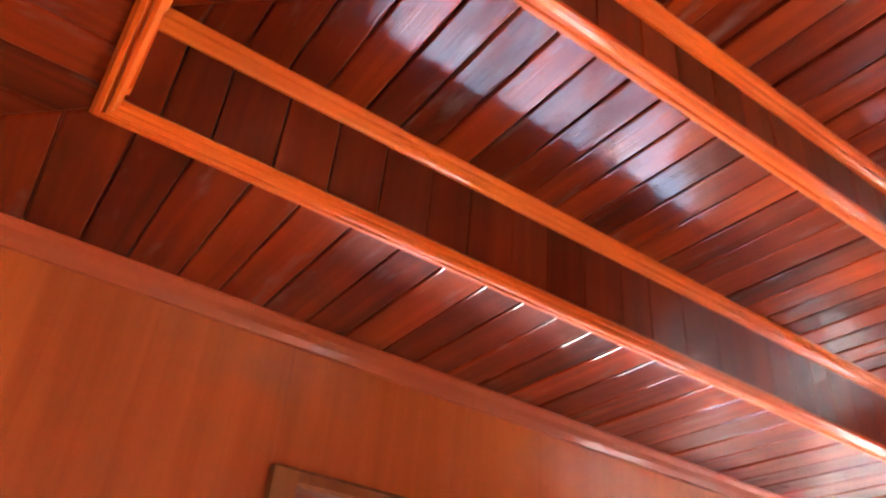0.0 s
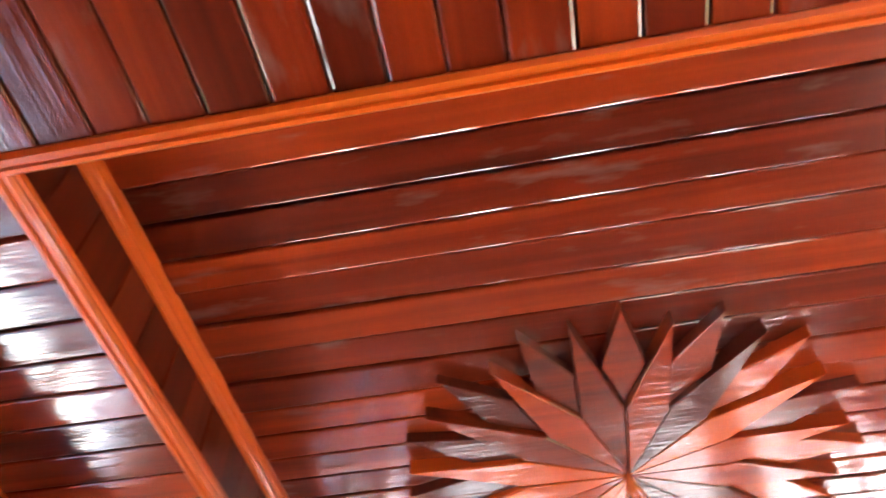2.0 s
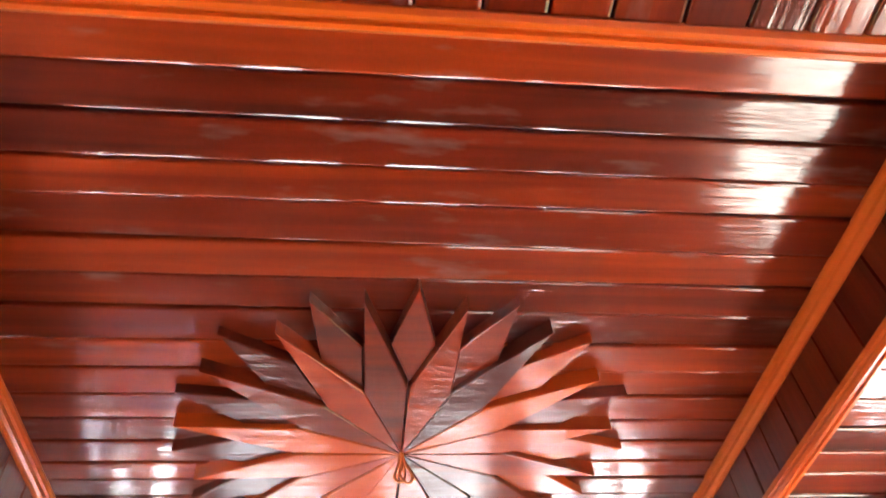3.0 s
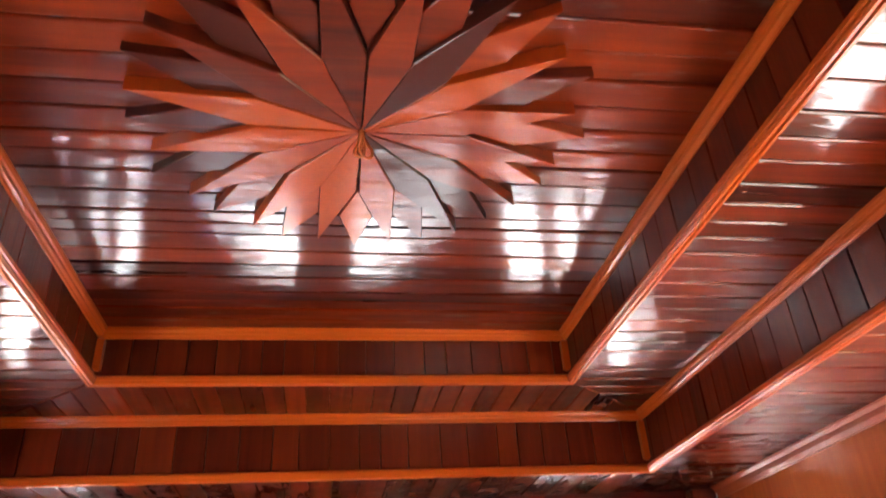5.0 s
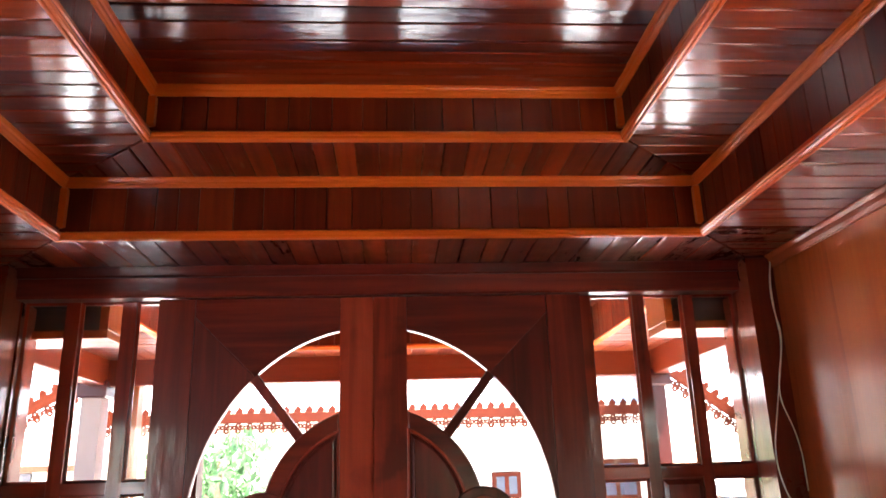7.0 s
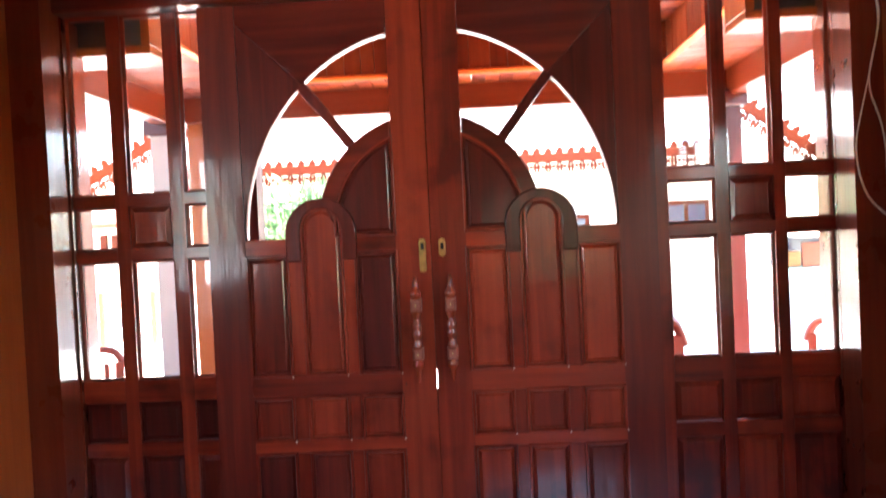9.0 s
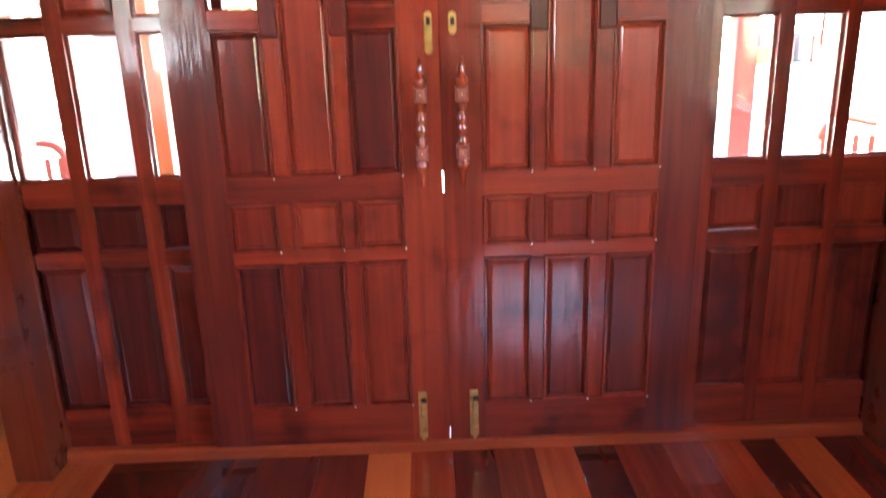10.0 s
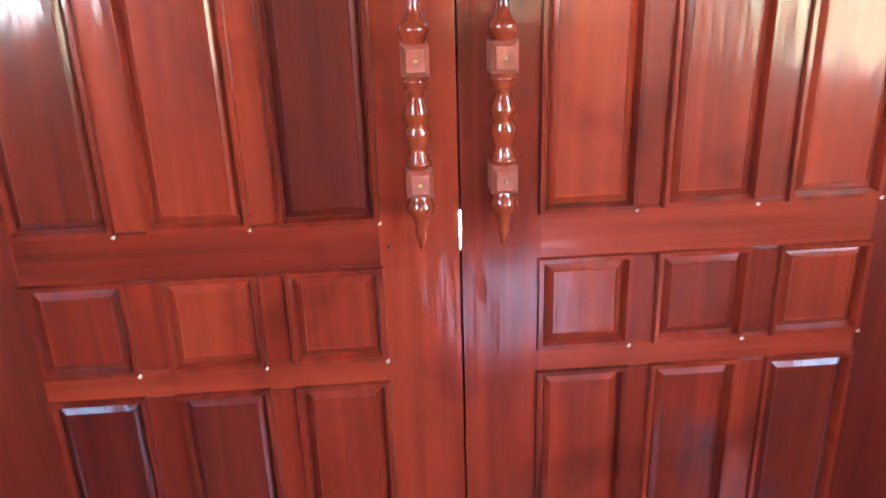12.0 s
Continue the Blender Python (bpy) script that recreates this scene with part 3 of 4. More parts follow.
def bolt(root, x):
    """A brass barrel bolt low on the leaf."""
    b = box("bolt", x - 0.013, x + 0.013, -0.006, 0.0, 0.062, 0.222, brass, root, 0.002, "tarnished brass barrel bolt")
    bm = bmesh.new()
    bmesh.ops.create_cone(bm, cap_ends=True, segments=10, radius1=0.006, radius2=0.006, depth=0.13)
    bmesh.ops.transform(bm, matrix=Matrix.Translation((x, -0.010, 0.125)), verts=bm.verts)
    part("rod", bm, brass, b)
    for z in (0.085, 0.135, 0.190):
        box("keeper", x - 0.010, x + 0.010, -0.018, -0.004, z - 0.006, z + 0.006, brass, b, 0.003)
    box("knob", x - 0.004, x + 0.012, -0.030, -0.012, 0.196, 0.204, dark_metal, b, 0.002)
    return b


def lock(root, x, z0, z1, s):
    bm = bmesh.new()
    r = 0.0115
    pts = arc(x, z1 - r, r, r, 0, 180, 8) + arc(x, z0 + r, r, r, 180, 360, 8)
    m = Matrix(((1, 0, 0, 0), (0, 0, -1, 0), (0, 1, 0, 0), (0, 0, 0, 1)))
    loft(bm, m, pts, [(0, -0.001), (0, 0.002), (0.0015, 0.0035)])
    p = part("lock_plate", bm, brass, root, "small brass lock plate")
    box("keyhole", x - 0.005, x + 0.005, -0.0045, -0.002, z1 - 0.036, z1 - 0.016, dark_metal, p, 0.001)
    return p


def door_leaf(name, s):
    root = structure(empty(name), "dark red panelled wooden double door leaf with arched top, closed", "door")
    wz, wx = door_wood["z"], door_wood["x"]

    def bx(nm, x0, x1, z0, z1, mat, y0=0.0, y1=TH, b=0.003):
        a, c = sorted((s * x0, s * x1))
        return box(nm, a, c, y0, y1, z0, z1, mat, root, b)

    bx("stile", LEAF0, 0.115, LEAFZ0, LEAFZ1, wz)
    bx("stile", 0.6125, LEAF1, LEAFZ0, LEAFZ1, heart_shade_wood)
    for z0, z1 in ((LEAFZ0, ZC0), (ZC1, ZB0), (ZB1, ZA0)):
        bx("rail", 0.1146, 0.6129, z0, z1, wx, 0.0006, TH - 0.0008)
    bx("rail", 0.1146, 0.293, ZA1, OPEN, wx, 0.0006, TH - 0.0008)
    bx("rail", 0.445, 0.6129, ZA1, OPEN, wx, 0.0006, TH - 0.0008)
    for x0, x1 in ((0.250, 0.293), (0.427, 0.476)):
        for z0, z1 in ((ZC0, ZC1), (ZB0, ZB1), (ZA0, ZA1)):
            bx("muntin", x0, x1, z0 + 0.0004, z1 - 0.0004, wz, 0.0012)
    for k, (c0, c1) in enumerate(COLS):
        for z0, z1 in ((ZC0, ZC1), (ZB0, ZB1)):
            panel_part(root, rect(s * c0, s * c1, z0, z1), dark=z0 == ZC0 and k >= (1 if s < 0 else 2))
            edge = max(s * c0, s * c1)
            chip(root, edge + 0.002, z0 - 0.003, 0.0026 + 0.0014 * rng.random())
    for c0, c1 in (COLS[0], COLS[2]):
        panel_part(root, rect(s * c0, s * c1, ZA0, ZA1), dark=s < 0 and c0 < 0.2)
        chip(root, max(s * c0, s * c1) + 0.002, ZA0 - 0.003, 0.003)
    # middle panel with its round head
    c0, c1 = COLS[1]
    cx, spring = (c0 + c1) / 2, 1.385
    pts = [(c0, ZA0), (c1, ZA0)] + arc(cx, spring, 0.067, 0.067, 0, 180, 12)
    panel_part(root, [(s * x, z) for x, z in pts])
    chip(root, max(s * c0, s * c1) + 0.002, ZA0 - 0.003, 0.003)
    # darker wood on arch, dome, corners and strut paints in the door top's shade
    band = arc(cx, spring - 0.012, 0.117, 0.112, 0, 180, 20) + [(cx - 0.117, ZA1 - 0.02), (c0, ZA1 - 0.02)] + arc(cx, spring, 0.067, 0.067, 180, 0, 16) + [(c1, ZA1 - 0.02), (cx + 0.117, ZA1 - 0.02)]
    cutout("arch_band", [[(s * x, z) for x, z in band]], -0.010, TH - 0.002, heart_shade_wood, root, 0.005)
    # centre dome: band and panel
    zc, ro, ri = 1.383, 0.366, 0.312
    a0 = math.degrees(math.asin((1.470 - zc) / ro))
    a1 = math.degrees(math.acos(0.1155 / ro))
    a2 = math.degrees(math.acos(0.1155 / ri))
    dome = arc(0, zc, ro, ro, a0, a1, 20) + arc(0, zc, ri, ri, a2, 2, 18)
    cutout("dome_band", [[(s * x, z) for x, z in dome]], -0.006, TH - 0.001, heart_shade_x, root, 0.005)
    dp = [(0.115, OPEN)] + arc(0, zc, ri, ri, -4.5, a2, 14)
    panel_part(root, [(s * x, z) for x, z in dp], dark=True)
    # corner pieces round the oval opening, mitred
    ax, az = 0.606, 0.665
    ell = lambda a: (ax * math.cos(radians(a)), OPEN + az * math.sin(radians(a)))
    am = 48.6
    ms = ell(am)
    at_stile = math.degrees(math.acos(0.1155 / ax))
    upper = [(0.1155, LEAFZ1), (0.612, LEAFZ1), (0.612, ms[1] + 0.612 - ms[0])] + [ell(am + (at_stile - am) * i / 16) for i in range(17)]
    lower = [(0.612, OPEN - 0.001), (0.612, ms[1] + 0.612 - ms[0] - 0.001)] + [ell(am * (16 - i) / 16) for i in range(17)]
    cutout("corner_piece", [[(s * x, z) for x, z in upper]], 0.0015, TH - 0.003, heart_shade_x, root, 0.003)
    cutout("corner_piece", [[(s * x, z) for x, z in lower]], 0.003, TH - 0.003, heart_shade_wood, root, 0.003)
    # diagonal strut
    w = 0.0165
    p0, p1 = Vector((0.236, 1.640)), Vector((0.414, 1.868))
    d = (p1 - p0).normalized()
    nrm = Vector((-d.y, d.x)) * w
    strut = [p0 + nrm, p0 - nrm, p1 - nrm, p1 + nrm]
    cutout("strut", [[(s * q.x, q.y) for q in strut]], 0.005, TH - 0.006, heart_shade_wood, root, 0.003)
    # hardware
    turned_handle(root, s * 0.056, s)
    bolt(root, s * 0.076 if s > 0 else -0.083)
    if s < 0:
        lock(root, -0.029, 1.226, 1.338, s)
    else:
        lock(root, 0.036, 1.276, 1.336, s)
    return root


door_leaf("door_1", -1)
door_leaf("door_2", 1)
# an old screw hole in one stile, a 
bm = bmesh.new()
bmesh.ops.create_uvsphere(bm, u_segments=8, v_segments=5, radius=0.0028)
bmesh.ops.transform(bm, matrix=Matrix.Translation((-0.102, 0.0, 0.863)) @ Matrix.Diagonal((1, 0.3, 1, 1)), verts=bm.verts)
part("screw_hole", bm, dark_metal, bpy.data.objects["door_1"], "small dark screw hole")


def sidelight(name, xs, y=0.045):
    """A window of three by three lights over two rows of panels. xs: the three openings' edges."""
    root = structure(empty(name), "dark red wooden sidelight window over solid panels, clear panes", "window")
    wz, wx = door_wood["z"], door_wood["x"]
    th = 0.045
    zs = ((0.903, 1.304), (1.347, 1.488), (1.532, HEAD))
    x_lo, x_hi = xs[0][0] - 0.045, xs[2][1] + 0.045
    gaps = [(x_lo, xs[0][0]), (xs[0][1], xs[1][0]), (xs[1][1], xs[2][0]), (xs[2][1], x_hi)]
    for i, (a, b) in enumerate(gaps):
        box("stile" if i in (0, 3) else "mullion", a, b, y, y + th, 0.042, HEAD, wz, root, 0.004)
    for z0, z1 in ((0.042, 0.180), (0.638, 0.690), (0.825, 0.903), (1.304, 1.347), (1.488, 1.532)):
        for a, b in xs:
            box("rail", a + 0.0002, b - 0.0002, y - 0.001, y + th, z0, z1, wx, root, 0.004)
    for i, (a, b) in enumerate(xs):
        for z0, z1 in ((0.180, 0.638), (0.690, 0.825)):
            bm = bmesh.new()
            raised_panel(bm, rect(a, b, z0, z1), y + 0.03, y + 0.001)
            part("panel", bm, heart_shade_wood if a < 0 else wz, root)
        for j, (z0, z1) in enumerate(zs):
            if i == 1 and j == 1:
                bm = bmesh.new()
                raised_panel(bm, rect(a, b, z0, z1), y + 0.03, y - 0.003)
                part("panel", bm, wz, root, "small solid panel among the panes")
                continue
            bm = bmesh.new()
            slab(bm, a - 0.002, b + 0.002, y + 0.024, y + 0.028, z0 - 0.002, z1 + 0.002, 0.0005)
            p = part("pane", bm, glass, root, "clear glass pane")
            p.visible_shadow = False
            bm = bmesh.new()
            m = Matrix(((1, 0, 0, 0), (0, 0, -1, y + 0.022), (0, 1, 0, 0), (0, 0, 0, 1)))
            outer = rect(a, b, z0, z1)
            loops = [[bm.verts.new(m @ Vector((q[0], q[1], w))) for q in inset(outer, d)] for d, w in ((-0.001, 0.0), (-0.001, 0.012), (0.007, 0.002), (0.007, 0.0))]
            for lo, hi in zip(loops, loops[1:]):
                for k in range(4):
                    bm.faces.new((lo[k], lo[(k + 1) % 4], hi[(k + 1) % 4], hi[k]))
            part("glazing_bead", bm, wz, root)
    return root


sidelight("window_1", ((-1.205, -1.063), (-1.017, -0.873), (-0.825, -0.680)))
sidelight("window_2", ((0.783, 0.940), (0.982, 1.128), (1.166, 1.322)))
# unseen strip added to keep daylight out of the seam except at one slit
for z0, z1 in ((0.070, 0.836), (0.898, LEAFZ1)):
    structure(box("door_stop", -0.022, 0.022, 0.0405, 0.052, z0, z1, post_wood), "added strip blocking daylight behind the meeting of two doors", "trim")
structure(box("jamb", -0.634, 0.737, 0.0855, 0.10, HEAD - 0.03, HEAD, heart_shade_wood), "dark door stop", "jamb")

# ---- the wooden flower on the ceiling ----
FX, FY, FZ = 0.077, -1.598, TOP
R1, R2, RM, N = 0.398, 0.422, 0.194, 16
flower = tagged(empty("ceiling_flower", (FX, FY, FZ)), "large carved flower of overlapping wooden petals on a plank ceiling", "ceiling ornament")


def petal_mesh(pts, h):
    bm = bmesh.new()
    loft(bm, UP, pts, [(0, -0.004), (0, h - 0.002), (0.0022, h)])
    me = bpy.data.meshes.new("petal")
    bmesh.ops.recalc_face_normals(bm, faces=bm.faces[:])
    bm.to_mesh(me)
    bm.free()
    me.materials.append(petal_wood)
    return me


half = math.pi / N
rm = RM * math.cos(half * 0.98)
w = RM * math.sin(half * 0.98)
long_petal = petal_mesh([(0.004, 0), (rm, -w), (R1, 0), (rm, w)], 0.030)
# the short petals fill the gaps: inner corner at the meeting of two long ones
mx, mw = 0.293, 0.0365
short_petal = petal_mesh([(RM + 0.003, 0), (mx, -mw), (R2, 0), (mx, mw)], 0.021)
for i in range(N):
    a = 2 * math.pi * (i + 0.5) / N
    for mesh, ang, dz in ((long_petal, a, 0.0), (short_petal, a + half, 0.0)):
        p = new("petal", mesh)
        p.parent = flower
        p.matrix_basis = Matrix.Translation((0, 0, dz)) @ Matrix.Rotation(ang + rng.uniform(-0.012, 0.012), 4, "Z") @ Matrix.Diagonal((rng.uniform(0.97, 1.03), 1, 1, 1))
string = tagged(empty("string_loop", (FX, FY, FZ - 0.02)), "orange string loops hanging from the flower's middle", "string")
for pts, r in (([(0, 0, 0.0), (0.004, 0.002, -0.03), (0.022, 0.004, -0.05), (0.014, 0.0, -0.075), (-0.006, -0.004, -0.06), (0.0, 0, -0.03), (0.002, 0, 0.0)], 0.0028),
               ([(0, 0, 0.0), (-0.006, 0.003, -0.035), (-0.016, 0.0, -0.058), (-0.004, -0.003, -0.072), (0.010, 0.003, -0.055), (0.001, 0.002, -0.02)], 0.0024),
               ([(0, 0, 0.002), (0.001, -0.002, -0.02), (-0.001, 0, -0.045)], 0.0034)):
    tube("strand", pts, r, string_orange, string)

# ---- loose white cable at the corner post ----
cable = tagged(empty("cable", (1.35, -0.2, 1.8)), "two loose white cables hanging down a corner post", "cable")
for pts in ([(1.425, -0.196, 2.24), (1.40, -0.205, 2.20), (1.335, -0.21, 2.10), (1.338, -0.21, 2.00), (1.355, -0.207, 1.93), (1.325, -0.21, 1.80), (1.290, -0.212, 1.66), (1.262, -0.214, 1.54), (1.290, -0.21, 1.41), (1.345, -0.207, 1.352), (1.395, -0.204, 1.345)],
            [(1.43, -0.196, 2.24), (1.405, -0.202, 2.20), (1.340, -0.207, 2.10), (1.342, -0.206, 2.00), (1.352, -0.204, 1.90), (1.318, -0.206, 1.78), (1.315, -0.206, 1.71), (1.345, -0.206, 1.63), (1.368, -0.205, 1.55), (1.372, -0.206, 1.50), (1.360, -0.207, 1.437)]):
    c = tube("strand", [(min(XR - 0.006, 0.141 + (x - 0.141) * 1.045) - 1.35, y + 0.31, min(LOW - 0.004, 1.383 + (z - 1.383) * 1.045) - 1.8) for x, y, z in pts], 0.0024, cable_white, cable)

# ---- the porch ----
PX0, PX1, PY, PZ = -1.66, 1.70, 2.10, 2.245
bm = bmesh.new()
TX0, TX1, TY0, TY1 = -1.15, 1.27, 0.45, 1.80
for x0, x1 in strips(PX0 - 0.1, PX1 + 0.1, 0.085):
    for ya, yb in ((0.14, TY0), (TY1, PY)):
        ceiling_board(bm, [(x0, ya), (x1, ya), (x1, yb), (x0, yb)], PZ, 1)
for y0, y1 in strips(TY0, TY1, 0.085):
    for xa, xb in ((PX0 - 0.1, TX0), (TX1, PX1 + 0.1)):
        ceiling_board(bm, [(xa, y0), (xb, y0), (xb, y1), (xa, y1)], PZ, 0)
    ceiling_board(bm, [(TX0, y0), (TX1, y0), (TX1, y1), (TX0, y1)], PZ + 0.22, 0)
risers(TX0, TX1, TY0, TY1, PZ, PZ + 0.23, 0.10)
for a, b, c, d in ((TX0 - 0.05, TX1 + 0.05, TY1 + 0.022, TY1 + 0.04), (TX0 - 0.05, TX1 + 0.05, TY0 - 0.04, TY0 - 0.022), (TX0 - 0.04, TX0 - 0.022, TY0, TY1), (TX1 + 0.022, TX1 + 0.04, TY0, TY1)):
    slab(bm, a, b, c, d, PZ + 0.02, PZ + 0.27, 0.001, 0)
slab(bm, PX0 - 0.4, PX1 + 0.4, 0.14, PY + 0.25, PZ + 0.26, PZ + 0.30, 0.002, 0)
porch_ceiling = structure(finish("porch_ceiling", bm, [porch_wood["x"], porch_wood["y"], porch_wood["z"]]), "orange-red varnished plank porch ceiling with a tray", "ceiling")
tray_trim(TX0, TX1, TY0, TY1, PZ, LOWER, "trim")
for nm, x0, x1, y0, y1 in (("beam", PX0 - 0.10, PX1 + 0.10, PY, PY + 0.10), ("beam", PX0 - 0.10, PX0, 0.14, PY), ("beam", PX1, PX1 + 0.10, 0.14, PY)):
    structure(box(nm, x0, x1, y0, y1, 2.09, PZ + 0.02, porch_wood["x" if y1 > PY else "y"], None, 0.006), "red-brown timber porch beam", "beam")
for x, mat, label in ((1.71, red_post, "red-stained square timber porch post"), (-1.735, pink_stone, "pale square porch post")):
    structure(box("porch_post", x - 0.06, x + 0.06, PY - 0.02, PY + 0.10, -0.15, 2.125, mat, None, 0.008), label, "post")
    structure(box("post_block", x - 0.09, x + 0.09, PY - 0.05, PY + 0.13, 2.02, 2.121, red_post, None, 0.01), "carved block under a porch beam", "post")
structure(box("porch_post", -1.58, -1.475, 2.12, 2.22, -0.15, 2.12, orange_post, None, 0.008), "orange-stained porch post", "post")
structure(box("porch_floor", PX0 - 0.3, PX1 + 0.3, 0.14, PY + 0.4, -0.16, -0.02, concrete, None, 0.01), "pale concrete porch floor", "floor")


structure(box("door_post", -0.73, -0.612, 0.1655, 0.25, -0.02, PZ, red_post, None, 0.008), "dark red timber post just outside the double door", "post")


def wall_box(name, x0, x1, inner):
    """A dark-fronted timber box under the porch ceiling."""
    root = tagged(empty(name, ((x0 + x1) / 2, 0.2, 2.02)), "wooden box with a black front high beside the window", "box")
    for nm, a, b, z0, z1, y0, y1, mat in (("bottom", x0, x1, 2.02, 2.05, 0.12, 0.32, orange_post), ("side", *((x1 - 0.03, x1) if inner > 0 else (x0, x0 + 0.03)), 2.05, 2.24, 0.12, 0.32, orange_post), ("grille", x0 + 0.002, x1 - 0.002, 2.05, 2.24, 0.135, 0.31, black_cloth)):
        bm = bmesh.new()
        slab(bm, a - (x0 + x1) / 2, b - (x0 + x1) / 2, y0 - 0.2, y1 - 0.2, z0 - 2.02, z1 - 2.02, 0.003)
        part(nm, bm, mat, root)


wall_box("speaker_box", -1.30, -0.945, 1)
wall_box("speaker_box", 1.085, 1.44, -1)


chair_paint = plain("red_brown_chair_paint", (0.16, 0.022, 0.010), 0.4, 0, 0.15, 8, 0.1)


def porch_chair(x, y, turn):
    """A slatted wooden armchair with a curled top rail, seen from its back."""
    root = tagged(empty("porch_chair", (x, y, -0.02)), "red-brown slatted wooden armchair standing on the porch", "chair", "porch chairs")
    root.rotation_euler = (0, 0, radians(turn))
    root.scale = (1, 1, 0.97)

    def bx(nm, *a):
        bm = bmesh.new()
        slab(bm, *a, 0.006)
        return part(nm, bm, chair_paint, root)

    bx("seat", -0.24, 0.24, -0.22, 0.24, 0.40, 0.44)
    for lx in (-0.22, 0.22):
        for ly in (-0.20, 0.22):
            bx("leg", lx - 0.02, lx + 0.02, ly - 0.02, ly + 0.02, 0, 0.62 if ly > 0 else 0.80)
        bx("armrest", lx - 0.03, lx + 0.03, -0.22, 0.28, 0.62, 0.65)
    for i in range(6):
        sx = -0.16 + 0.064 * i
        bx("slat", sx - 0.012, sx + 0.012, -0.215, -0.195, 0.44, 0.80)
    tube("top_rail", [(-0.25, -0.2, 0.76), (-0.23, -0.2, 0.84), (-0.15, -0.205, 0.88), (0, -0.21, 0.84), (0.15, -0.205, 0.88), (0.23, -0.2, 0.84), (0.25, -0.2, 0.76)], 0.020, chair_paint, root)
    return root


porch_chair(-1.81, 1.12, 215)
porch_chair(1.91, 1.12, 145)
porch_chair(0.73, 0.86, 4).scale = (1, 1, 1.13)

# ---- the yard and the houses round it ----
bm = bmesh.new()
for v in ((-300, 0.14), (300, 0.14), (300, 500), (-300, 500)):
    bm.verts.new((*v, -0.16))
bm.faces.new(bm.verts[:])
bm2 = [bm.verts.new((x, y, -0.16)) for x, y in ((3.0, -300), (300, -300), (300, 0.14), (3.0, 0.14))]
bm.faces.new(bm2).material_index = 1
# unseen ground beside and behind the house, toned to set its bounced light
bm.faces.new([bm.verts.new((x, y, -0.16)) for x, y in ((XL, -300), (3.0, -300), (3.0, 0.14), (XL, 0.14))]).material_index = 3
bm.faces.new([bm.verts.new((x, y, -0.16)) for x, y in ((-300, -300), (XL, -300), (XL, 0.14), (-300, 0.14))]).material_index = 2
bmesh.ops.remove_doubles(bm, verts=bm.verts[:], dist=0.001)
structure(finish("ground", bm, [concrete, earth, west_ground, bounce_ground]), "bright pale concrete yard, its unseen sides toned to set bounced light", "ground")


def fretwork(root, a, b, z, material, drop=0.17):
    """A fascia board with a scalloped, pierced edge below and leaf-shaped points above."""
    a, b = [Vector(p if len(p) == 3 else (*p, z)) for p in (a, b)]
    length, along = (b - a).length, (b - a).normalized()
    m = Matrix.Translation(a) @ along.to_track_quat("X", "Z").to_matrix().to_4x4()
    bm = bmesh.new()
    slab(bm, 0, length, -0.02, 0.02, 0, 0.14, 0.004)
    bmesh.ops.transform(bm, matrix=m, verts=bm.verts)
    part("fascia", bm, material, root)
    n = int(length / 0.17)
    bm = bmesh.new()
    for i in range(n):
        c = (i + 0.5) * length / n
        for px, pz, r in ((0, -0.11, 0.045), (-0.058, -0.06, 0.038), (0.058, -0.06, 0.038), (0, -0.03, 0.04)):
            k = 10
            for j in range(k):
                t0, t1 = 2 * math.pi * j / k, 2 * math.pi * (j + 1) / k
                q = [(c + px + rr * math.cos(t), pz + rr * math.sin(t)) for rr, t in ((r, t0), (r, t1), (r * 0.3, t1), (r * 0.3, t0))]
                vs = [bm.verts.new(m @ Vector((x, -0.012, zz))) for x, zz in q] + [bm.verts.new(m @ Vector((x, 0.012, zz))) for x, zz in q]
                bm.faces.new(vs[:4])
                bm.faces.new(vs[4:][::-1])
                bm.faces.new((vs[0], vs[1], vs[5], vs[4]))
                bm.faces.new((vs[2], vs[3], vs[7], vs[6]))
    f = part("fretwork", bm, material, root)
    f["kind"] = "stuff"
    bm = bmesh.new()
    for i in range(n):
        c = (i + 0.5) * length / n
        q = [(c - 0.05, 0.14), (c + 0.05, 0.14), (c + 0.065, 0.19), (c + 0.01, 0.25), (c - 0.04, 0.19)]
        mm = m @ Matrix(((1, 0, 0, 0), (0, 0, -1, 0), (0, 1, 0, 0), (0, 0, 0, 1)))
        loft(bm, mm, q, [(0.004, -0.012), (0, 0), (0.004, 0.012)])
    f = part("crest", bm, material, root)
    f["kind"] = "stuff"


def roof_plane(root, a, b, z, away, depth, rise):
    """Ribbed metal sheeting that climbs from the eave a-b."""
    a, b = [Vector(p if len(p) == 3 else (*p, z)) for p in (a, b)]
    away = Vector((*away, 0)).normalized()
    along = (b - a).normalized()
    length = (b - a).length
    up = (away * depth + Vector((0, 0, rise)))
    bm = bmesh.new()
    n = max(2, int(length / 0.28))
    lo, hi = [], []
    for i in range(n * 4 + 1):
        h = Vector((0, 0, (0, 0, 0.035, 0.035)[i % 4]))
        p = a + along * (length * i / (n * 4)) + h
        lo.append(bm.verts.new(p))
        hi.append(bm.verts.new(p + up))
    for i in range(n * 4):
        bm.faces.new((lo[i], lo[i + 1], hi[i + 1], hi[i]))
    part("roof", bm, tin, root)


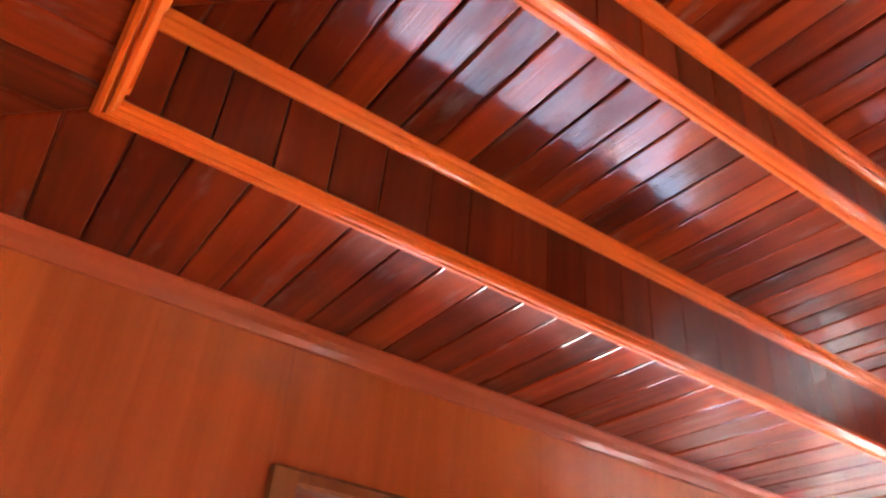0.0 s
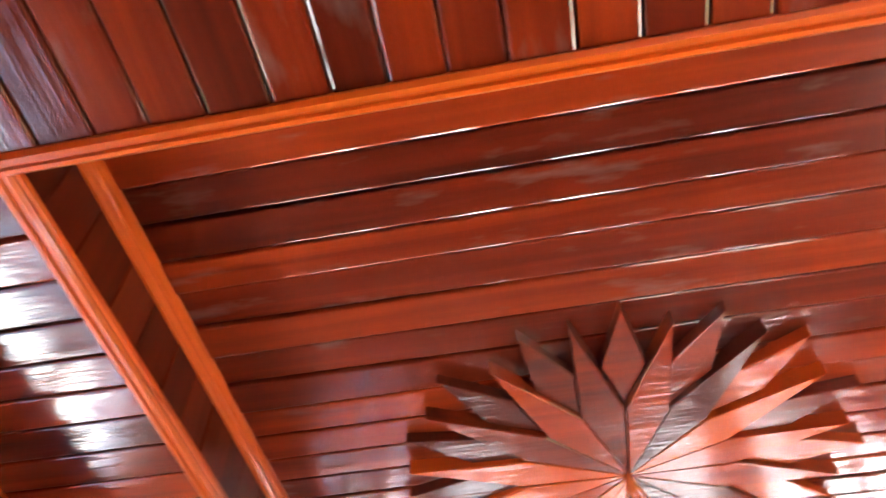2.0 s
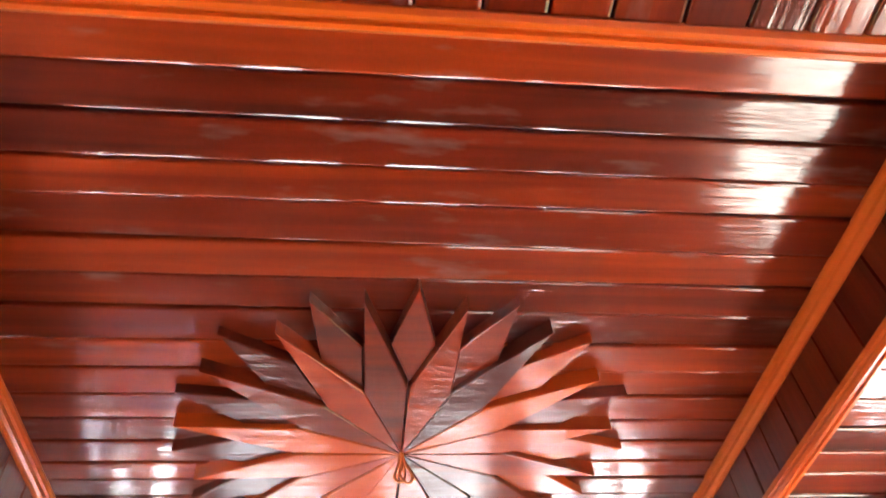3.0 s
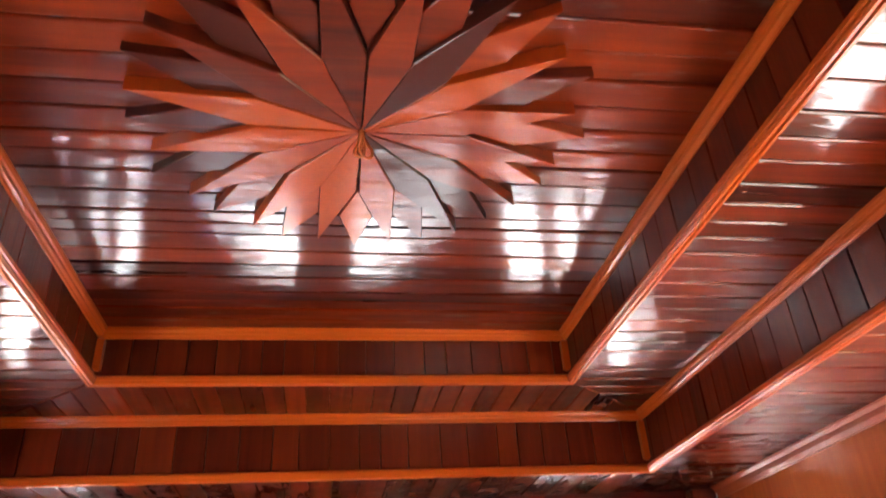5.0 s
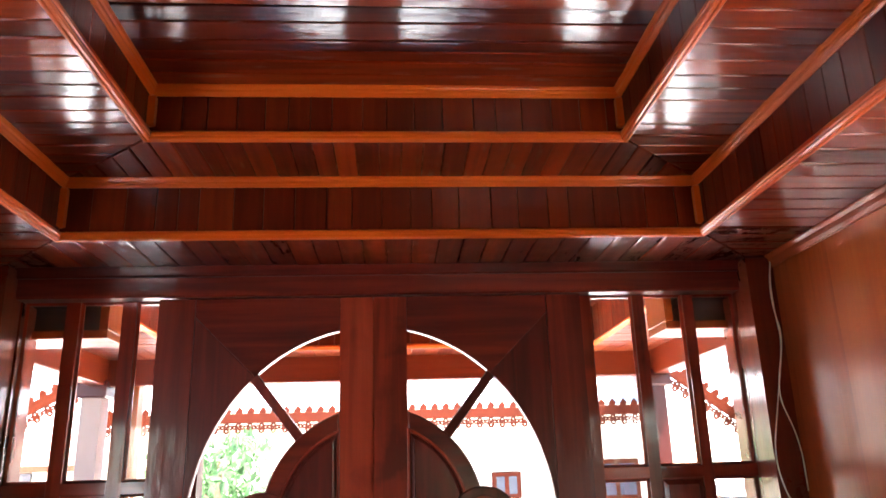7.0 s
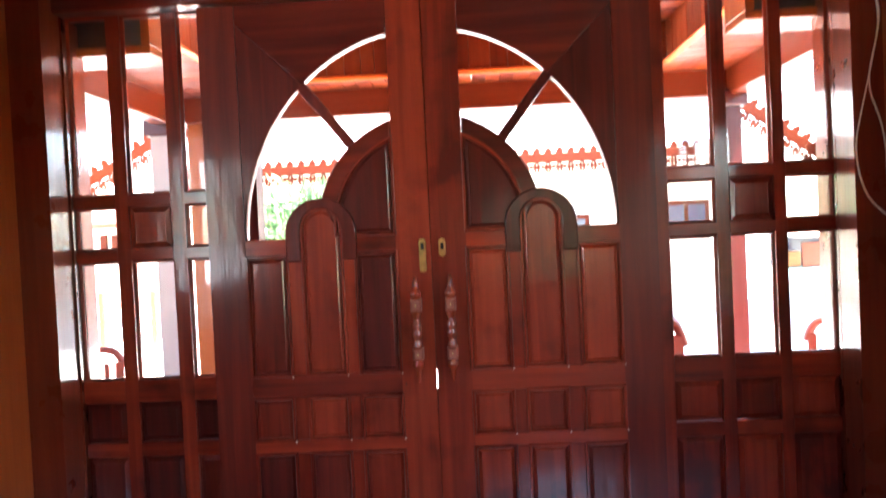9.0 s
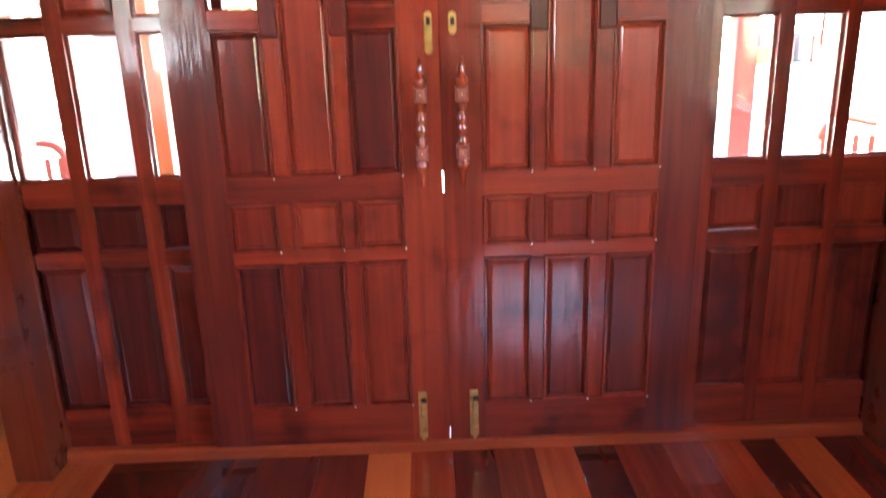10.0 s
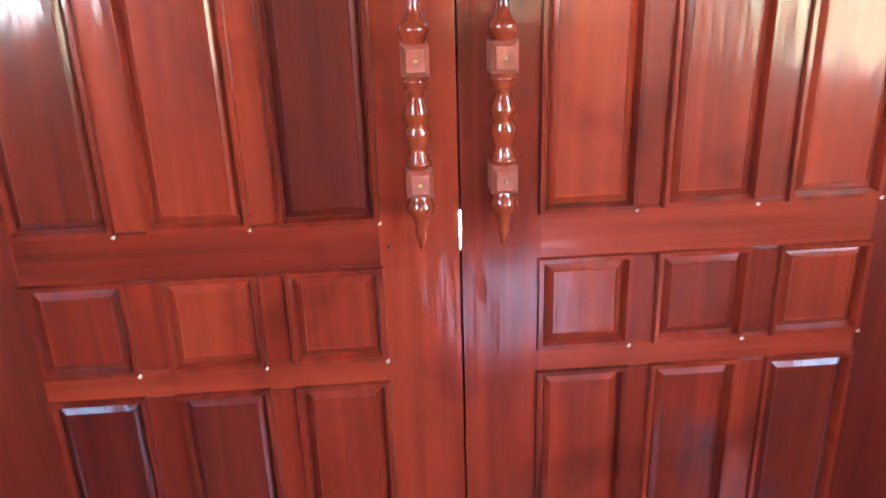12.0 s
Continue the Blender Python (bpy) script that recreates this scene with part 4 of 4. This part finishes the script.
def house_window(root, x0, x1, y, z0, z1):
    w = box("window", x0, x1, y - 0.06, y - 0.001, z0, z1, red_paint, root, 0.01)
    n = 2
    for i in range(n):
        a = x0 + 0.07 + i * (x1 - x0 - 0.07) / n
        box("pane", a, a + (x1 - x0 - 0.07) / n - 0.07, y - 0.07, y - 0.055, z0 + 0.07, z1 - 0.07, dark_glass, w, 0.004)
    return w


# unseen eaves, added to keep sun and sky out of the side windows
for x0, x1 in ((XL - 0.45, XL - 0.1), (XR + 0.1, XR + 0.85)):
    structure(box("eaves", x0, x1, BACK - 0.1, 0.14, 2.32, 2.40, post_wood, None, 0.01), "unseen brown board added as eaves to block sun and sky", "roof")

# house straight across the yard
far = structure(empty("house", (0, 10, -0.16)), "cream house with red fretwork eaves across the yard", "house")
far.location = (0, 0, 0)
box("wall", -4.2, 4.6, 10.0, 10.2, -0.16, 2.9, cream, far, 0.01)
fretwork(far, (-4.4, 9.0), (4.2, 9.0), 2.33, red_paint)
roof_plane(far, (-4.5, 9.0), (4.3, 9.0), 2.49, (0, 1), 5.0, 2.6)
house_window(far, -3.38, -2.80, 10.0, 0.75, 1.78)
house_window(far, 1.63, 2.10, 10.0, 1.12, 1.53)
house_window(far, 3.3, 4.05, 10.0, 1.05, 1.68)
box("door", -1.2, -0.2, 9.95, 9.999, -0.16, 1.95, red_paint, far, 0.01)


def side_house(sgn, a, b, away, verge, label):
    root = structure(empty("house"), label, "house")
    # raking verge of the roof, with its fretwork
    fretwork(root, *verge, 0, red_paint)
    roof_plane(root, *[(p[0], p[1] + 0.03, p[2] + 0.15) for p in verge], 0, (0.25 * sgn, 1), 4.0, 1.7)
    av, bv, w = Vector(a), Vector(b), Vector(away).normalized()
    p, q = av + w * 0.8, bv + w * 0.8
    d = (q - p).normalized()
    bm = bmesh.new()
    m = Matrix.Translation((p.x, p.y, 0)) @ Vector((d.x, d.y, 0)).to_track_quat("X", "Z").to_matrix().to_4x4()
    slab(bm, 0, (q - p).length, -0.08, 0.08, -0.16, 3.0, 0.01)
    bmesh.ops.transform(bm, matrix=m, verts=bm.verts)
    part("wall", bm, cream, root)
    inward = -1 if (m.to_3x3() @ Vector((0, 1, 0))).to_2d().dot(w) > 0 else 1
    for k, (s0, s1, z0, z1, mat) in enumerate(((3.2, 3.7, 0.9, 1.95, dark_glass), (2.3, 2.9, 0.9, 1.9, red_paint), (5.0, 5.9, -0.1, 1.9, red_paint), (6.6, 7.2, 0.9, 1.9, dark_glass))):
        bm = bmesh.new()
        y0, y1 = sorted((inward * 0.081, inward * 0.13))
        slab(bm, s0, s1, y0, y1, z0, z1, 0.01)
        bmesh.ops.transform(bm, matrix=m, verts=bm.verts)
        part("window", bm, mat, root)
    return root


side_house(-1, (-2.95, 5.1), (-8.6, 14.3), (-9.2, -5.65), ((-6.4, 8.0, 1.61), (-3.75, 8.0, 3.0)), "cream wing of a house with red fretwork eaves")
side_house(1, (2.83, 5.0), (8.1, 14.9), (9.9, -5.3), ((3.65, 8.0, 3.04), (6.0, 8.0, 1.34)), "cream wing of a house with red fretwork eaves")

# a kiosk at the far end of the yard
kiosk = tagged(empty("kiosk", (8.3, 15.5, -0.16)), "orange timber kiosk with a white awning on a pale base", "kiosk")
for nm, x0, x1, y0, y1, z0, z1, mat in (
        ("base", -1.0, 1.6, -0.1, 1.2, 0.0, 0.26, pale_blue), ("back_wall", -0.75, 1.5, 0.9, 1.0, 0.26, 1.25, dark_glass),
        ("panel", -0.36, 0.15, 0.0, 0.06, 0.28, 0.86, orange_paint), ("panel", 0.60, 1.12, 0.0, 0.06, 0.28, 0.86, orange_paint),
        ("counter", -0.72, -0.40, 0.0, 0.35, 0.30, 0.66, ochre), ("post", -0.80, -0.70, 0.0, 0.1, 0.26, 1.2, orange_paint),
        ("post", 1.45, 1.55, 0.0, 0.1, 0.26, 1.2, orange_paint), ("awning", -0.5, 1.7, -0.35, 1.0, 1.0, 1.08, cream)):
    bm = bmesh.new()
    slab(bm, x0, x1, y0, y1, z0, z1, 0.01)
    part(nm, bm, mat, kiosk)

# another low house beyond the yard
yard_house = structure(empty("house", (0, 0, 0)), "cream house with an orange lintel beam beyond the yard", "house")
box("wall", -12.5, -4.9, 15.5, 15.7, -0.16, 2.6, cream, yard_house, 0.01)
box("beam", -9.4, -6.6, 15.30, 15.499, 1.82, 1.95, orange_paint, yard_house, 0.01)
for x0 in (-8.86, -8.58):
    box("window", x0, x0 + 0.16, 15.42, 15.499, 1.30, 1.66, red_paint, yard_house, 0.01)
box("door", -8.42, -8.06, 15.42, 15.499, 1.25, 1.80, dark_glass, yard_house, 0.01)
for x in (-5.17, -4.42):
    structure(box("yard_post", x - 0.03, x + 0.03, 8.0, 8.06, -0.16, 0.72, ochre, None, 0.006), "slim ochre post standing in the yard", "post")


def tree(x, y, h, seed, low=0.62):
    r = random.Random(seed)
    root = tagged(empty("tree", (x, y, -0.16)), "small leafy green tree, in the yard and in added unseen rows", "tree")
    trunk = [(0, 0, 0), (0.04, 0.02, h * 0.35), (0.0, 0.05, h * 0.6), (0.05, 0, h * 0.9)]
    tube("trunk", trunk, 0.05, bark, root)
    for k in range(5):
        a = k * 1.25
        tube("limb", [(0.02, 0.02, h * (0.4 + 0.08 * k)), (0.3 * math.cos(a), 0.3 * math.sin(a), h * (0.55 + 0.08 * k)), (0.55 * math.cos(a), 0.5 * math.sin(a), h * (0.62 + 0.08 * k))], 0.02, bark, root)
    bm = bmesh.new()
    for _ in range(1500):
        k = r.randrange(6)
        cx, cy, cz = 0.5 * math.cos(k * 1.1), 0.45 * math.sin(k * 1.1), h * (low + (0.945 - low) / 5 * k)
        p = Vector((r.gauss(cx, 0.2), r.gauss(cy, 0.2), r.gauss(cz, 0.16)))
        q = Euler((r.uniform(0, 6.3), r.uniform(0, 6.3), r.uniform(0, 6.3))).to_matrix()
        s = r.uniform(0.05, 0.11)
        vs = [bm.verts.new(p + q @ Vector(v) * s) for v in ((-1, 0, 0), (-0.2, -0.4, 0.08), (1, 0, -0.1), (-0.2, 0.4, 0.08))]
        bm.faces.new(vs)
    f = part("crown", bm, leaf_green, root)
    f["kind"] = "stuff"


tree(-2.35, 8.2, 2.1, 3)
for k in range(8):
    tree(-0.9 + 0.75 * k, -8.6 - 0.5 * (k % 2), 2.0 + 0.12 * (k % 3), 5 + k, 0.12)

# unseen rows, added to darken what the side windows let in
for k in range(6):
    tree(5.6 + 0.25 * (k % 2), -3.6 + 0.72 * k, 2.1 + 0.1 * (k % 3), 40 + k, 0.12)
    tree(-4.3 - 0.3 * (k % 2), -3.2 + 0.8 * k, 2.1 + 0.12 * (k % 3), 60 + k, 0.12)

# ---- floor boards, nearest the entrance ----
EDGES = (-1.33, -1.19, -1.067, -0.921, -0.77, -0.60, -0.416, -0.261, -0.125, 0.007, 0.137, 0.265, 0.393, 0.521, 0.673, 0.80, 0.927, 1.038, 1.17, 1.30, 1.43)
for a, b in zip(EDGES, EDGES[1:]):
    y = 0.012
    for n, l_ in enumerate((rng.choice((1.5, 1.9, 2.3)), 1.4, 2.2)):
        l_ = min(l_, y - BACK)
        if l_ <= 0.05:
            break
        bm = bmesh.new()
        w_ = b - a
        loft(bm, Matrix.Identity(4), [(0, -l_), (w_ - 0.0006, -l_), (w_ - 0.0006, -0.0006), (0, -0.0006)], [(0, -0.021), (0, -0.001), (0.001, 0)])
        dark = (n == 0 and round(a, 3) in (-1.067, 0.393, 0.927)) or (n > 0 and rng.random() < 0.15)
        # brown boards; the left run is also darkened for the shade there
        mid = n == 0 and round(a, 3) in (-0.921, -0.77, -0.60, -0.416, 0.007, 1.17)
        p = part("plank", bm, floor_dark if dark else floor_mid_shade if mid else floor_wood, floor)
        p.location = (a, y, rng.uniform(-0.0005, 0))
        y -= l_
